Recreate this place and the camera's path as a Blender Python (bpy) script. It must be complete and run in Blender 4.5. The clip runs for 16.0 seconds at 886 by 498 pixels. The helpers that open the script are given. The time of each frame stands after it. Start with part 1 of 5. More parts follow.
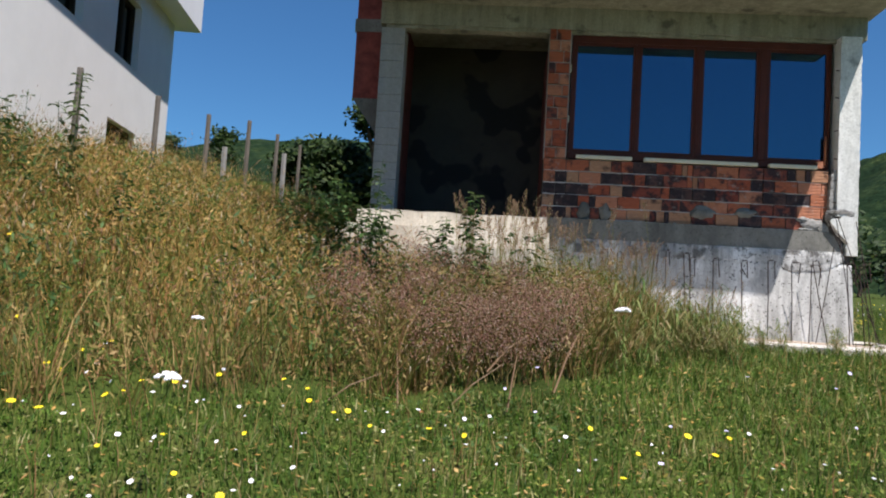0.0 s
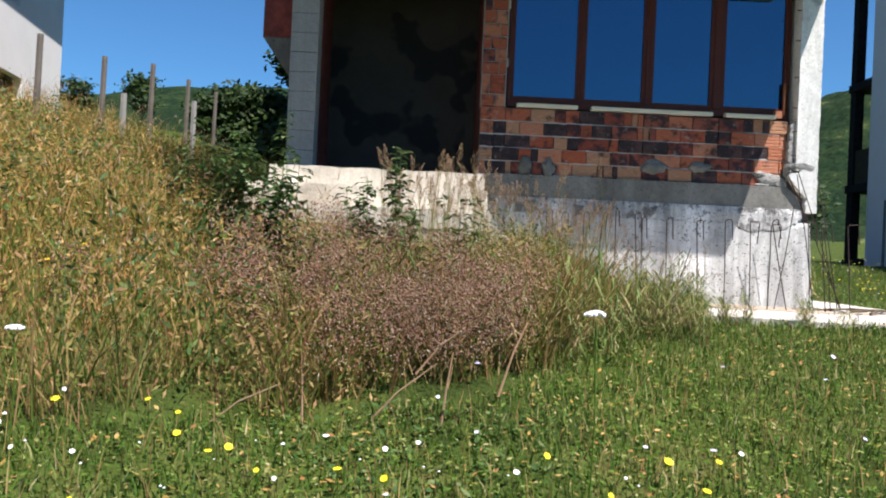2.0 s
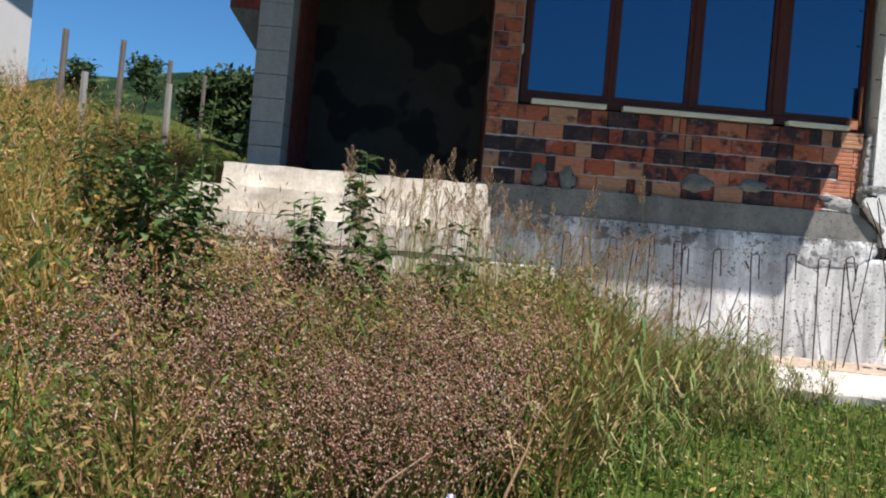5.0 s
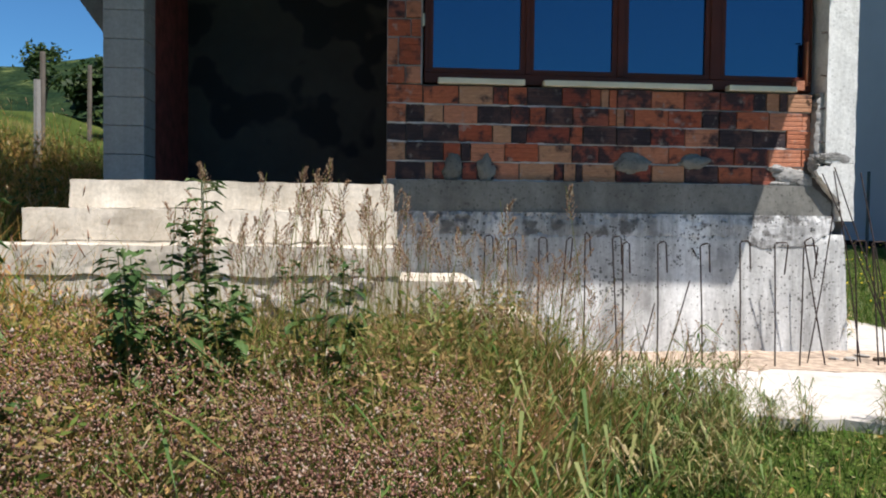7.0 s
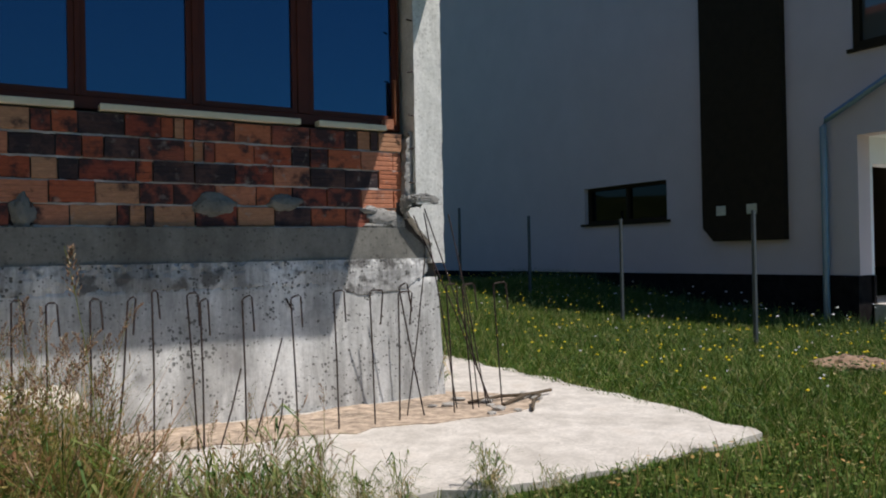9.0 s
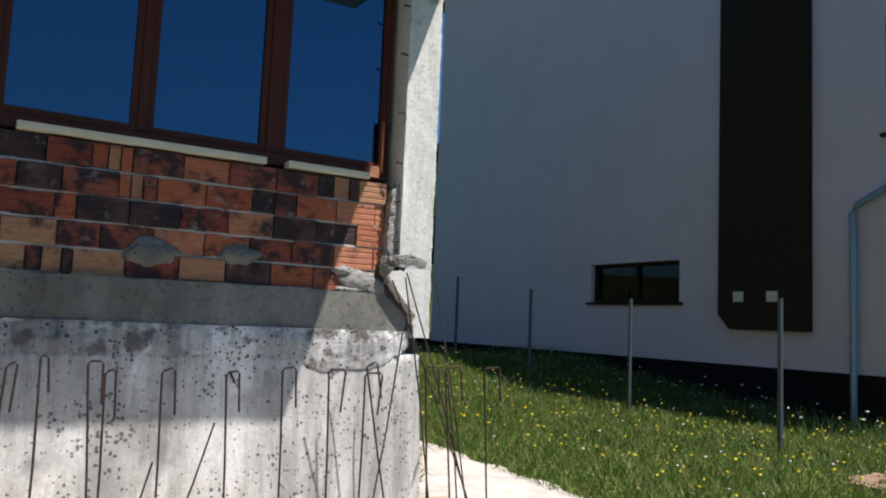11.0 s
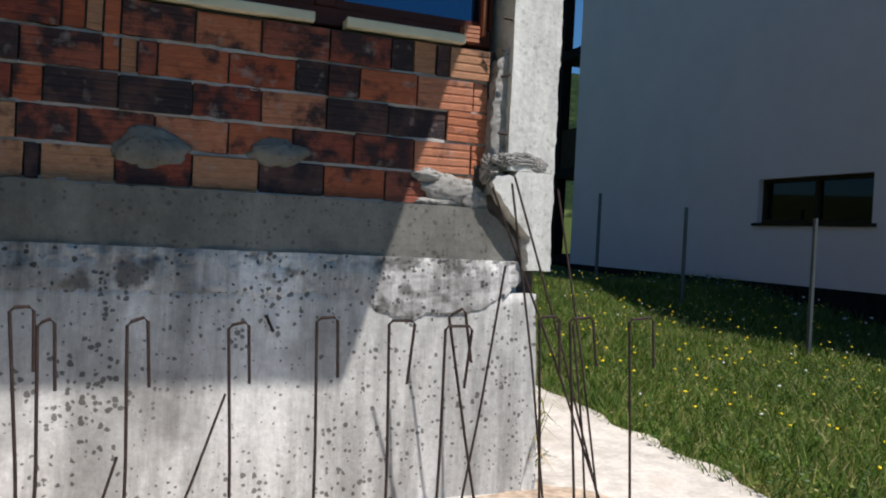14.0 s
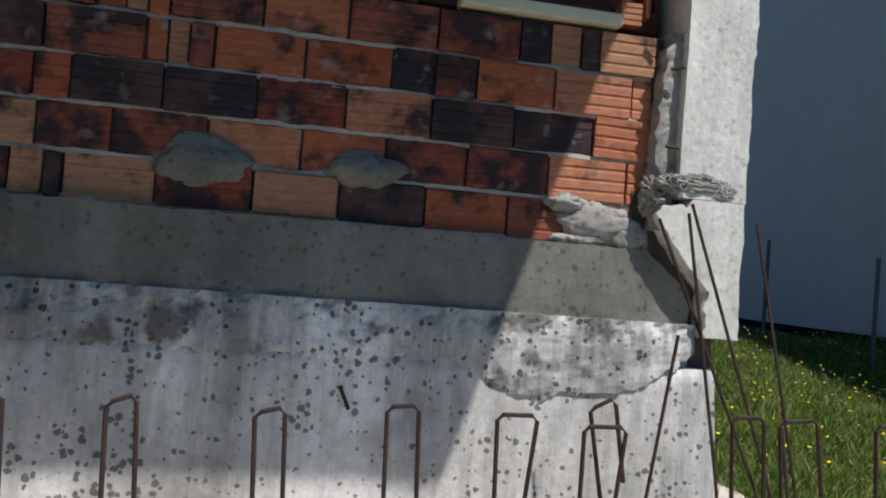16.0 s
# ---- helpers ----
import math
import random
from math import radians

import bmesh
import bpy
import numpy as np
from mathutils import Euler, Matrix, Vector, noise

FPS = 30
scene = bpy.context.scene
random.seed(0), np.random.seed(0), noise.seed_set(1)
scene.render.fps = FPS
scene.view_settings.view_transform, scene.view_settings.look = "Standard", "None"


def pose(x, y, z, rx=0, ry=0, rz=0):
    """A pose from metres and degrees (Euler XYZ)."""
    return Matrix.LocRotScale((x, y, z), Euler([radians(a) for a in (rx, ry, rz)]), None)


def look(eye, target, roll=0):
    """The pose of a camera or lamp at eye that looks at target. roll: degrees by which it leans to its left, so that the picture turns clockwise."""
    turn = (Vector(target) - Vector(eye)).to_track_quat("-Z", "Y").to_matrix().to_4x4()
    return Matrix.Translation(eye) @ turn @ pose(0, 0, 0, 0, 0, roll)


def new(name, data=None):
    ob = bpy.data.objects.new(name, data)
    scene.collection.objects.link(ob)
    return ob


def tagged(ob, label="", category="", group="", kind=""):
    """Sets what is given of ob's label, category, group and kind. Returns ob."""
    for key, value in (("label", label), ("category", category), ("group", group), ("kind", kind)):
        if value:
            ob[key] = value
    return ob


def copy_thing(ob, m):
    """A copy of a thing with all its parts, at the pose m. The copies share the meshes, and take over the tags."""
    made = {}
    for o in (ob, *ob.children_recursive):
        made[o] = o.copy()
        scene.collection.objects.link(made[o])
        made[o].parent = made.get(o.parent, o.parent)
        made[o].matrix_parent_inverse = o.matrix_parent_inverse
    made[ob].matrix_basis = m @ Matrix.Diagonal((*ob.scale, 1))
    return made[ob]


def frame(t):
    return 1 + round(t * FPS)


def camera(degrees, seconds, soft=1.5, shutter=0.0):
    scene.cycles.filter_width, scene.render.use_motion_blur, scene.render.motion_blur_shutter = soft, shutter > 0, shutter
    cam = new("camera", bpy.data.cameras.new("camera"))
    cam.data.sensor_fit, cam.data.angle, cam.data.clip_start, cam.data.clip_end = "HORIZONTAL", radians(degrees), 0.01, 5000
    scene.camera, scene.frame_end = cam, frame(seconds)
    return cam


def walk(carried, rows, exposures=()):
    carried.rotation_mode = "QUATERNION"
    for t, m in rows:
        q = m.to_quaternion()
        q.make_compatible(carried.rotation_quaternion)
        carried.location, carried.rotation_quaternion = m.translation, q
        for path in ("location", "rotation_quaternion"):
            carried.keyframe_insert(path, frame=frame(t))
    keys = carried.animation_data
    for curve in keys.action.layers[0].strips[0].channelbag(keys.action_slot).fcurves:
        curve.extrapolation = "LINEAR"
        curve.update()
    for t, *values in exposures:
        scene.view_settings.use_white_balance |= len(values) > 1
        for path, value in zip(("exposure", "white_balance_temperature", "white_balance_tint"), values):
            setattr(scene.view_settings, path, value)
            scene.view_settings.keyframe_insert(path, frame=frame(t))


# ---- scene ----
cam = camera(58.8, 16.0, soft=2.0)
PATH = [
    (0, (-3.915, -9.022, 0.192), (-4.059, -7.032, 0.327), 3.5),
    (0.5, (-3.898, -8.742, 0.221), (-3.96, -6.745, 0.308), 4.3),
    (1, (-3.892, -8.504, 0.273), (-3.978, -6.506, 0.299), 3.3),
    (1.5, (-3.901, -8.262, 0.322), (-4.001, -6.265, 0.339), 3.3),
    (2, (-3.901, -8.08, 0.369), (-3.873, -6.08, 0.385), 2.7),
    (2.5, (-3.893, -7.86, 0.439), (-3.79, -5.864, 0.351), 2.9),
    (3, (-3.886, -7.649, 0.442), (-3.767, -5.653, 0.379), 4.6),
    (3.5, (-3.877, -7.398, 0.476), (-3.844, -5.398, 0.459), 8.4),
    (4, (-3.84, -7.163, 0.51), (-3.86, -5.163, 0.559), 6.3),
    (4.2, (-3.829, -7.042, 0.5), (-3.846, -5.043, 0.568), 5.8),
    (6.3, (-3.536, -6.027, 0.951), (-3.567, -4.032, 0.819), 2.6),
    (6.5, (-3.518, -5.924, 0.959), (-3.553, -3.928, 0.846), 1.7),
    (7, (-3.503, -5.704, 0.93), (-3.345, -3.711, 0.862), 0.7),
    (7.5, (-3.404, -5.475, 0.98), (-2.822, -3.564, 0.882), 0.4),
    (8, (-3.297, -5.393, 0.969), (-2.42, -3.597, 0.896), 0.8),
    (8.5, (-3.156, -5.202, 0.999), (-2.202, -3.446, 0.918), -1.8),
    (9, (-3.043, -5.056, 1.031), (-1.998, -3.351, 1.046), -1.1),
    (9.5, (-2.899, -4.851, 1.023), (-1.721, -3.242, 1.174), 0.7),
    (9.7, (-2.836, -4.765, 1.038), (-1.653, -3.159, 1.18), 2.1),
    (11.8, (-2.26, -4.035, 1.074), (-1.269, -2.31, 1.284), 1.5),
    (12, (-2.196, -3.941, 1.069), (-1.194, -2.224, 1.284), 1.4),
    (12.5, (-2.067, -3.718, 1.068), (-1.124, -1.956, 1.135), 2.5),
    (13, (-1.961, -3.538, 1.087), (-1.052, -1.756, 1.069), 1.4),
    (13.5, (-1.826, -3.35, 1.07), (-1.045, -1.51, 1.122), 3.6),
    (14, (-1.687, -3.159, 1.103), (-0.965, -1.294, 1.072), 2.9),
    (14.5, (-1.575, -2.959, 1.098), (-0.911, -1.072, 1.092), 2.4),
    (15, (-1.485, -2.73, 1.106), (-0.87, -0.827, 1.083), 3.6),
    (15.5, (-1.41, -2.541, 1.138), (-0.901, -0.607, 1.115), 3.3),
    (16, (-1.368, -2.357, 1.119), (-1.004, -0.391, 1.174), 4.6),
]
walk(cam, [(t, look(eye, target, roll)) for t, eye, target, roll in PATH],
     ((0, 0.60, 6400, 14), (1, 0.95, 6400, 14), (2.5, 0.92, 6400, 14), (3.5, 0.8, 6400, 14), (7.2, 0.62, 6400, 13), (8.0, 0.3, 6400, 13), (8.6, 0.08, 6500, 13), (9.5, -0.1, 6500, 12), (11.8, 0.7, 6600, 14), (12.5, 0.7, 6600, 14), (13.5, 0.35, 6500, 13), (16, 0.17, 6500, 13)))

# ---- world and sun ----
TO_SUN = Vector((1.04, -1.35, 3.15)).normalized()
world = bpy.data.worlds.new("sky")
scene.world = world
world.use_nodes = True
wn = world.node_tree.nodes
sky = wn.new("ShaderNodeTexSky")
sky.sky_type = "NISHITA"
sky.sun_disc = False
sky.sun_elevation = math.asin(TO_SUN.z)
sky.sun_rotation = math.atan2(TO_SUN.x, TO_SUN.y)
sky.air_density, sky.dust_density, sky.ozone_density = 1.0, 0.1, 4.0
wn["Background"].inputs["Strength"].default_value = 0.055
tint = wn.new("ShaderNodeMix")
tint.data_type, tint.blend_type = "RGBA", "MULTIPLY"
tint.inputs[0].default_value, tint.inputs[7].default_value = 1.0, (0.57, 1.02, 1.30, 1)
world.node_tree.links.new(sky.outputs[0], tint.inputs[6])
world.node_tree.links.new(tint.outputs[2], wn["Background"].inputs["Color"])
sun = new("sun", bpy.data.lights.new("sun", "SUN"))
sun.data.energy, sun.data.angle, sun.data.color = 5.0, radians(0.5), (1.0, 0.95, 0.88)
sun.matrix_world = look(TO_SUN * 50, (0, 0, 0))

# ---- materials ----
def ramp(nt, fac, stops):
    n = nt.nodes.new("ShaderNodeValToRGB")
    els = n.color_ramp.elements
    while len(els) < len(stops):
        els.new(0.5)
    for e, (p, c) in zip(els, stops):
        e.position, e.color = p, (*c, 1)
    nt.links.new(fac, n.inputs[0])
    return n.outputs[0]


def noise_tex(nt, scale, detail=4, rough=0.6, stretch=(1, 1, 1)):
    co = nt.nodes.new("ShaderNodeTexCoord")
    mp = nt.nodes.new("ShaderNodeMapping")
    mp.inputs["Scale"].default_value = stretch
    n = nt.nodes.new("ShaderNodeTexNoise")
    n.inputs["Scale"].default_value, n.inputs["Detail"].default_value, n.inputs["Roughness"].default_value = scale, detail, rough
    nt.links.new(co.outputs["Object"], mp.inputs[0])
    nt.links.new(mp.outputs[0], n.inputs["Vector"])
    return n.outputs[0]


def mix(nt, fac, a, b, mode="MIX"):
    n = nt.nodes.new("ShaderNodeMix")
    n.data_type, n.blend_type = "RGBA", mode
    for sock, v in ((n.inputs[0], fac), (n.inputs[6], a), (n.inputs[7], b)):
        if isinstance(v, (int, float)):
            sock.default_value = v
        elif isinstance(v, tuple):
            sock.default_value = (*v, 1)
        else:
            nt.links.new(v, sock)
    return n.outputs[2]


def base_mat(name, rough=0.85, metal=0.0, spec=0.3):
    m = bpy.data.materials.new(name)
    m.use_nodes = True
    b = m.node_tree.nodes["Principled BSDF"]
    b.inputs["Roughness"].default_value, b.inputs["Metallic"].default_value = rough, metal
    b.inputs["Specular IOR Level"].default_value = spec
    return m, m.node_tree, b


def bump(nt, b, height, strength, dist):
    n = nt.nodes.new("ShaderNodeBump")
    n.inputs["Strength"].default_value, n.inputs["Distance"].default_value = strength, dist
    nt.links.new(height, n.inputs["Height"])
    nt.links.new(n.outputs[0], b.inputs["Normal"])


def concrete(name, dark, light, pit=0.0, stain=0.35, streak=(1, 1, 0.35), spec=0.2):
    m, nt, b = base_mat(name, 0.9, spec=spec)
    big = noise_tex(nt, 2.2, 6, 0.65, streak)
    fine = noise_tex(nt, 38, 5, 0.7)
    c = ramp(nt, big, ((0.3, dark), (0.7, light)))
    f = ramp(nt, fine, ((0.3, (0.7, 0.7, 0.69)), (0.65, (1, 1, 1))))
    c = mix(nt, 0.8, c, f, "MULTIPLY")
    drip = noise_tex(nt, 9, 5, 0.7, (1, 1, 0.12))
    d = ramp(nt, drip, ((0.42, (0.55, 0.55, 0.54)), (0.58, (1, 1, 1))))
    c = mix(nt, stain, c, d, "MULTIPLY")
    if pit:
        v = nt.nodes.new("ShaderNodeTexVoronoi")
        v.inputs["Scale"].default_value = 46
        co = nt.nodes.new("ShaderNodeTexCoord")
        wv = nt.nodes.new("ShaderNodeTexNoise")
        wv.inputs["Scale"].default_value, wv.inputs["Detail"].default_value = 40, 4
        nt.links.new(co.outputs["Object"], wv.inputs["Vector"])
        nt.links.new(mix(nt, 0.02, co.outputs["Object"], wv.outputs["Color"]), v.inputs["Vector"])
        cell = nt.nodes.new("ShaderNodeSeparateColor")
        nt.links.new(v.outputs["Color"], cell.inputs[0])
        wob = noise_tex(nt, 3.0, 5, 0.7)
        big_pit = nt.nodes.new("ShaderNodeMath")
        big_pit.operation = "MULTIPLY"
        nt.links.new(cell.outputs[0], big_pit.inputs[0])
        nt.links.new(wob, big_pit.inputs[1])
        ma = nt.nodes.new("ShaderNodeMath")
        ma.operation = "MULTIPLY_ADD"
        nt.links.new(big_pit.outputs[0], ma.inputs[0])
        ma.inputs[1].default_value = -1.55
        add = nt.nodes.new("ShaderNodeMath")
        add.operation = "ADD"
        nt.links.new(v.outputs["Distance"], add.inputs[0])
        add.inputs[1].default_value = 0.40
        nt.links.new(add.outputs[0], ma.inputs[2])
        pits = ramp(nt, ma.outputs[0], ((0.0, (0.20, 0.20, 0.19)), (0.10, (1, 1, 1))))
        c = mix(nt, pit, c, pits, "MULTIPLY")
    nt.links.new(c, b.inputs["Base Color"])
    bump(nt, b, fine, 0.5, 0.006)
    return m


def plain(name, col, rough=0.8, metal=0.0, var=0.15, scale=6, spec=0.3, bumps=0.15):
    m, nt, b = base_mat(name, rough, metal, spec)
    n = noise_tex(nt, scale, 6, 0.65)
    lo = tuple(max(0, c * (1 - var)) for c in col)
    hi = tuple(min(1, c * (1 + var)) for c in col)
    nt.links.new(ramp(nt, n, ((0.3, lo), (0.7, hi))), b.inputs["Base Color"])
    if bumps:
        bump(nt, b, noise_tex(nt, 60, 4), bumps, 0.004)
    return m


def blotch(m, scale, lo, hi, dark, amount=0.9):
    """Adds dark stains of their own shape to a material."""
    nt = m.node_tree
    b = nt.nodes["Principled BSDF"]
    old = b.inputs["Base Color"].links[0].from_socket
    f = ramp(nt, noise_tex(nt, scale, 3, 0.5), ((lo, (0, 0, 0)), (hi, (amount, amount, amount))))
    nt.links.new(mix(nt, f, old, dark), b.inputs["Base Color"])


def random_out(nt, per_island):
    n = nt.nodes.new("ShaderNodeNewGeometry" if per_island else "ShaderNodeObjectInfo")
    return n.outputs["Random Per Island" if per_island else "Random"]


def plant_mat(name, stops, rough=0.6, trans=0.25):
    m, nt, b = base_mat(name, rough, spec=0.25)
    c = ramp(nt, random_out(nt, True), stops)
    patch = ramp(nt, noise_tex(nt, 0.9, 4, 0.6), ((0.35, (0.7, 0.75, 0.65)), (0.65, (1.15, 1.1, 1.0))))
    c = mix(nt, 0.8, c, patch, "MULTIPLY")
    nt.links.new(c, b.inputs["Base Color"])
    tr = nt.nodes.new("ShaderNodeBsdfTranslucent")
    nt.links.new(c, tr.inputs[0])
    mx = nt.nodes.new("ShaderNodeMixShader")
    mx.inputs[0].default_value = trans
    nt.links.new(b.outputs[0], mx.inputs[1])
    nt.links.new(tr.outputs[0], mx.inputs[2])
    nt.links.new(mx.outputs[0], nt.nodes["Material Output"].inputs[0])
    return m


def brick_mat(name, first, second, scorch):
    """Fired clay between two colours, scorched in patches."""
    m, nt, b = base_mat(name, 0.85, spec=0.2)
    r = random_out(nt, False)
    c = ramp(nt, r, ((0.0, first), (1.0, second)))
    co = nt.nodes.new("ShaderNodeTexCoord")
    add = nt.nodes.new("ShaderNodeVectorMath")
    add.operation = "ADD"
    sc = nt.nodes.new("ShaderNodeMath")
    sc.operation = "MULTIPLY"
    sc.inputs[1].default_value = 40.0
    nt.links.new(r, sc.inputs[0])
    nt.links.new(co.outputs["Object"], add.inputs[0])
    nt.links.new(sc.outputs[0], add.inputs[1])
    n = nt.nodes.new("ShaderNodeTexNoise")
    n.inputs["Scale"].default_value, n.inputs["Detail"].default_value, n.inputs["Roughness"].default_value = 8.0, 5, 0.6
    nt.links.new(add.outputs[0], n.inputs["Vector"])
    lo = 0.60 - 0.22 * scorch
    c = mix(nt, ramp(nt, n.outputs[0], ((lo, (0, 0, 0)), (lo + 0.14, (0.92, 0.92, 0.92)))), c, (0.032, 0.026, 0.030))
    n2 = nt.nodes.new("ShaderNodeTexNoise")
    n2.inputs["Scale"].default_value, n2.inputs["Detail"].default_value = 13.0, 6
    nt.links.new(add.outputs[0], n2.inputs["Vector"])
    c = mix(nt, ramp(nt, n2.outputs[0], ((0.62, (0, 0, 0)), (0.72, (0.55, 0.55, 0.55)))), c, (0.34, 0.30, 0.27))
    fine = noise_tex(nt, 55, 5, 0.7, (0.3, 1, 1.8))
    c = mix(nt, 0.8, c, ramp(nt, fine, ((0.3, (0.55, 0.52, 0.52)), (0.7, (1.15, 1.12, 1.1)))), "MULTIPLY")
    nt.links.new(c, b.inputs["Base Color"])
    bump(nt, b, fine, 0.5, 0.004)
    return m


M_BASE = concrete("foundation_concrete", (0.36, 0.36, 0.35), (0.84, 0.84, 0.82), pit=0.85, stain=0.7)
# Porch shade is put into this plaster's colour; the black stains are its own.
M_PORCH = plain("stained_shaded_porch_plaster", (0.060, 0.052, 0.046), 0.9, var=0.15, scale=3)
M_LEDGE = concrete("honeycombed_concrete", (0.24, 0.24, 0.235), (0.84, 0.84, 0.83), pit=0.95, stain=0.9)
M_BAND = concrete("cement_render", (0.125, 0.122, 0.11), (0.27, 0.265, 0.24), pit=0.45, stain=0.2)
M_COL = concrete("column_concrete", (0.64, 0.64, 0.61), (0.84, 0.84, 0.80), pit=0.25, stain=0.3)
M_BEAM = concrete("beam_concrete", (0.26, 0.25, 0.19), (0.42, 0.41, 0.31), stain=0.5)
M_SLAB = concrete("pale_slab", (0.50, 0.46, 0.41), (0.78, 0.73, 0.67), pit=0.15, stain=0.25, streak=(1, 1, 1))
M_STEP = concrete("step_concrete", (0.52, 0.46, 0.37), (0.78, 0.72, 0.62), stain=0.3)
M_MORTAR = concrete("mortar", (0.20, 0.185, 0.17), (0.62, 0.59, 0.56), stain=0.2)
M_JOINT = concrete("dark_joint_gap_shade", (0.05, 0.042, 0.038), (0.13, 0.115, 0.105), stain=0.2)
M_ROUGH = concrete("broken_cement", (0.20, 0.19, 0.175), (0.48, 0.47, 0.45), pit=0.5, stain=0.4)
M_BLOCK = concrete("concrete_block", (0.24, 0.24, 0.235), (0.38, 0.38, 0.37), stain=0.2)
blotch(M_BASE, 3.5, 0.60, 0.75, (0.16, 0.155, 0.15), 0.6)
blotch(M_LEDGE, 9.0, 0.52, 0.64, (0.09, 0.085, 0.08), 0.85)
blotch(M_BAND, 4.5, 0.56, 0.72, (0.10, 0.10, 0.09), 0.5)
blotch(M_COL, 5.0, 0.64, 0.74, (0.2, 0.2, 0.19), 0.6)
blotch(M_SLAB, 2.2, 0.60, 0.75, (0.36, 0.30, 0.24), 0.5)
blotch(M_STEP, 3.0, 0.60, 0.72, (0.28, 0.25, 0.21), 0.6)
blotch(M_BEAM, 4.0, 0.60, 0.70, (0.08, 0.075, 0.06), 0.7)
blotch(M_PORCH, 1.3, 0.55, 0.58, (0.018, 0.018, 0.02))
M_ROCK = plain("rubble_stone", (0.36, 0.34, 0.31), 0.9, var=0.3, scale=12, bumps=0.4)
M_CLAY = {
    "K": brick_mat("scorched_brick", (0.075, 0.045, 0.042), (0.11, 0.062, 0.055), 0.9),
    "D": brick_mat("dark_red_brick", (0.24, 0.060, 0.038), (0.30, 0.10, 0.065), 0.72),
    "R": brick_mat("red_brick", (0.34, 0.085, 0.042), (0.42, 0.13, 0.065), 0.38),
    "O": brick_mat("orange_brick", (0.44, 0.155, 0.08), (0.50, 0.23, 0.14), 0.25),
    "T": brick_mat("tan_brick", (0.44, 0.24, 0.14), (0.38, 0.18, 0.10), 0.15),
}
# Red brick with shade put into its colour, for porch and bay walls.
M_SHADEBRICK = plain("shaded_brick", (0.20, 0.05, 0.04), 0.9, var=0.4, scale=8)
M_FRAME = plain("brown_window_frame", (0.085, 0.021, 0.011), 0.5, var=0.15, spec=0.2, bumps=0)
# Frame brown, with the sun on the jamb put into its colour.
M_JAMB_SUN = plain("sunlit_jamb_brown", (0.30, 0.11, 0.05), 0.6, var=0.2)
M_FOAM = plain("pale_mounting_block", (0.62, 0.58, 0.44), 0.8, var=0.1)
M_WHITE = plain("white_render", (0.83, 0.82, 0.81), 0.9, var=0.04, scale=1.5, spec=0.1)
# White render again, with shade and a tint against blue skylight in its colour.
M_WHITE_SHADE = plain("shaded_white_render", (0.62, 0.52, 0.51), 0.9, var=0.05, scale=1.0, spec=0.1)
M_PLINTH = plain("dark_plinth_stone", (0.013, 0.011, 0.011), 0.9, var=0.5, scale=7, spec=0.08, bumps=0.4)
M_PANEL = plain("dark_brown_cladding", (0.034, 0.024, 0.014), 0.8, var=0.15, spec=0.1)
M_ZINC = plain("blue_grey_zinc", (0.22, 0.30, 0.38), 0.35, 0.6, var=0.1)
M_RUST = plain("rusty_steel", (0.045, 0.030, 0.026), 0.75, 0.3, var=0.35, scale=30)
M_POST = plain("weathered_post", (0.13, 0.115, 0.10), 0.85, var=0.25)
M_STEEL = plain("grey_steel_post", (0.10, 0.11, 0.115), 0.55, 0.5, var=0.2)
# Near-black that stands for the shade of unlit rooms behind the panes.
M_DARK = plain("unlit_room_black", (0.02, 0.02, 0.02), 0.9)
M_TAN = plain("dry_clippings", (0.27, 0.18, 0.12), 0.95, var=0.3, scale=25, bumps=0.6)
M_YELLOW = plain("yellow_petals", (0.85, 0.66, 0.02), 0.6, bumps=0)
M_PETAL = plain("white_petals", (0.82, 0.80, 0.86), 0.6, var=0.06, bumps=0)
M_LILAC = plain("lilac_petals", (0.62, 0.56, 0.80), 0.6, var=0.1, bumps=0)
M_DIRT = plain("brown_dirt", (0.42, 0.33, 0.25), 0.95, var=0.5, scale=14, bumps=0.5)
M_BARK = plain("bark", (0.10, 0.075, 0.05), 0.95, var=0.3, bumps=0.5)
M_TILE = plain("red_roof_tile", (0.32, 0.10, 0.06), 0.8, var=0.3)
M_SOFFIT = plain("ochre_ceiling", (0.30, 0.26, 0.15), 0.8, var=0.1)
M_GRASS = plant_mat("lawn_blades", ((0.0, (0.032, 0.08, 0.012)), (0.35, (0.068, 0.140, 0.016)), (0.68, (0.125, 0.195, 0.030)), (0.86, (0.23, 0.25, 0.07)), (1.0, (0.46, 0.39, 0.22))))
M_WEED = plant_mat("tall_weeds", ((0.0, (0.06, 0.11, 0.015)), (0.3, (0.14, 0.19, 0.03)), (0.5, (0.32, 0.22, 0.06)), (0.7, (0.48, 0.27, 0.085)), (0.85, (0.56, 0.37, 0.16)), (1.0, (0.32, 0.12, 0.05))))
M_WEED_GREEN = plant_mat("green_weeds", ((0.0, (0.05, 0.09, 0.015)), (0.25, (0.12, 0.18, 0.03)), (0.42, (0.20, 0.19, 0.05)), (0.6, (0.36, 0.26, 0.10)), (0.8, (0.42, 0.28, 0.13)), (1.0, (0.26, 0.12, 0.06))))
M_SEED = plant_mat("seed_heads", ((0.0, (0.20, 0.095, 0.06)), (0.45, (0.34, 0.20, 0.13)), (0.75, (0.44, 0.31, 0.21)), (1.0, (0.60, 0.50, 0.38))))
M_PURPLE = plant_mat("dry_flower_heads", ((0.0, (0.20, 0.085, 0.075)), (0.4, (0.33, 0.17, 0.125)), (0.8, (0.44, 0.27, 0.20)), (1.0, (0.58, 0.45, 0.40))))
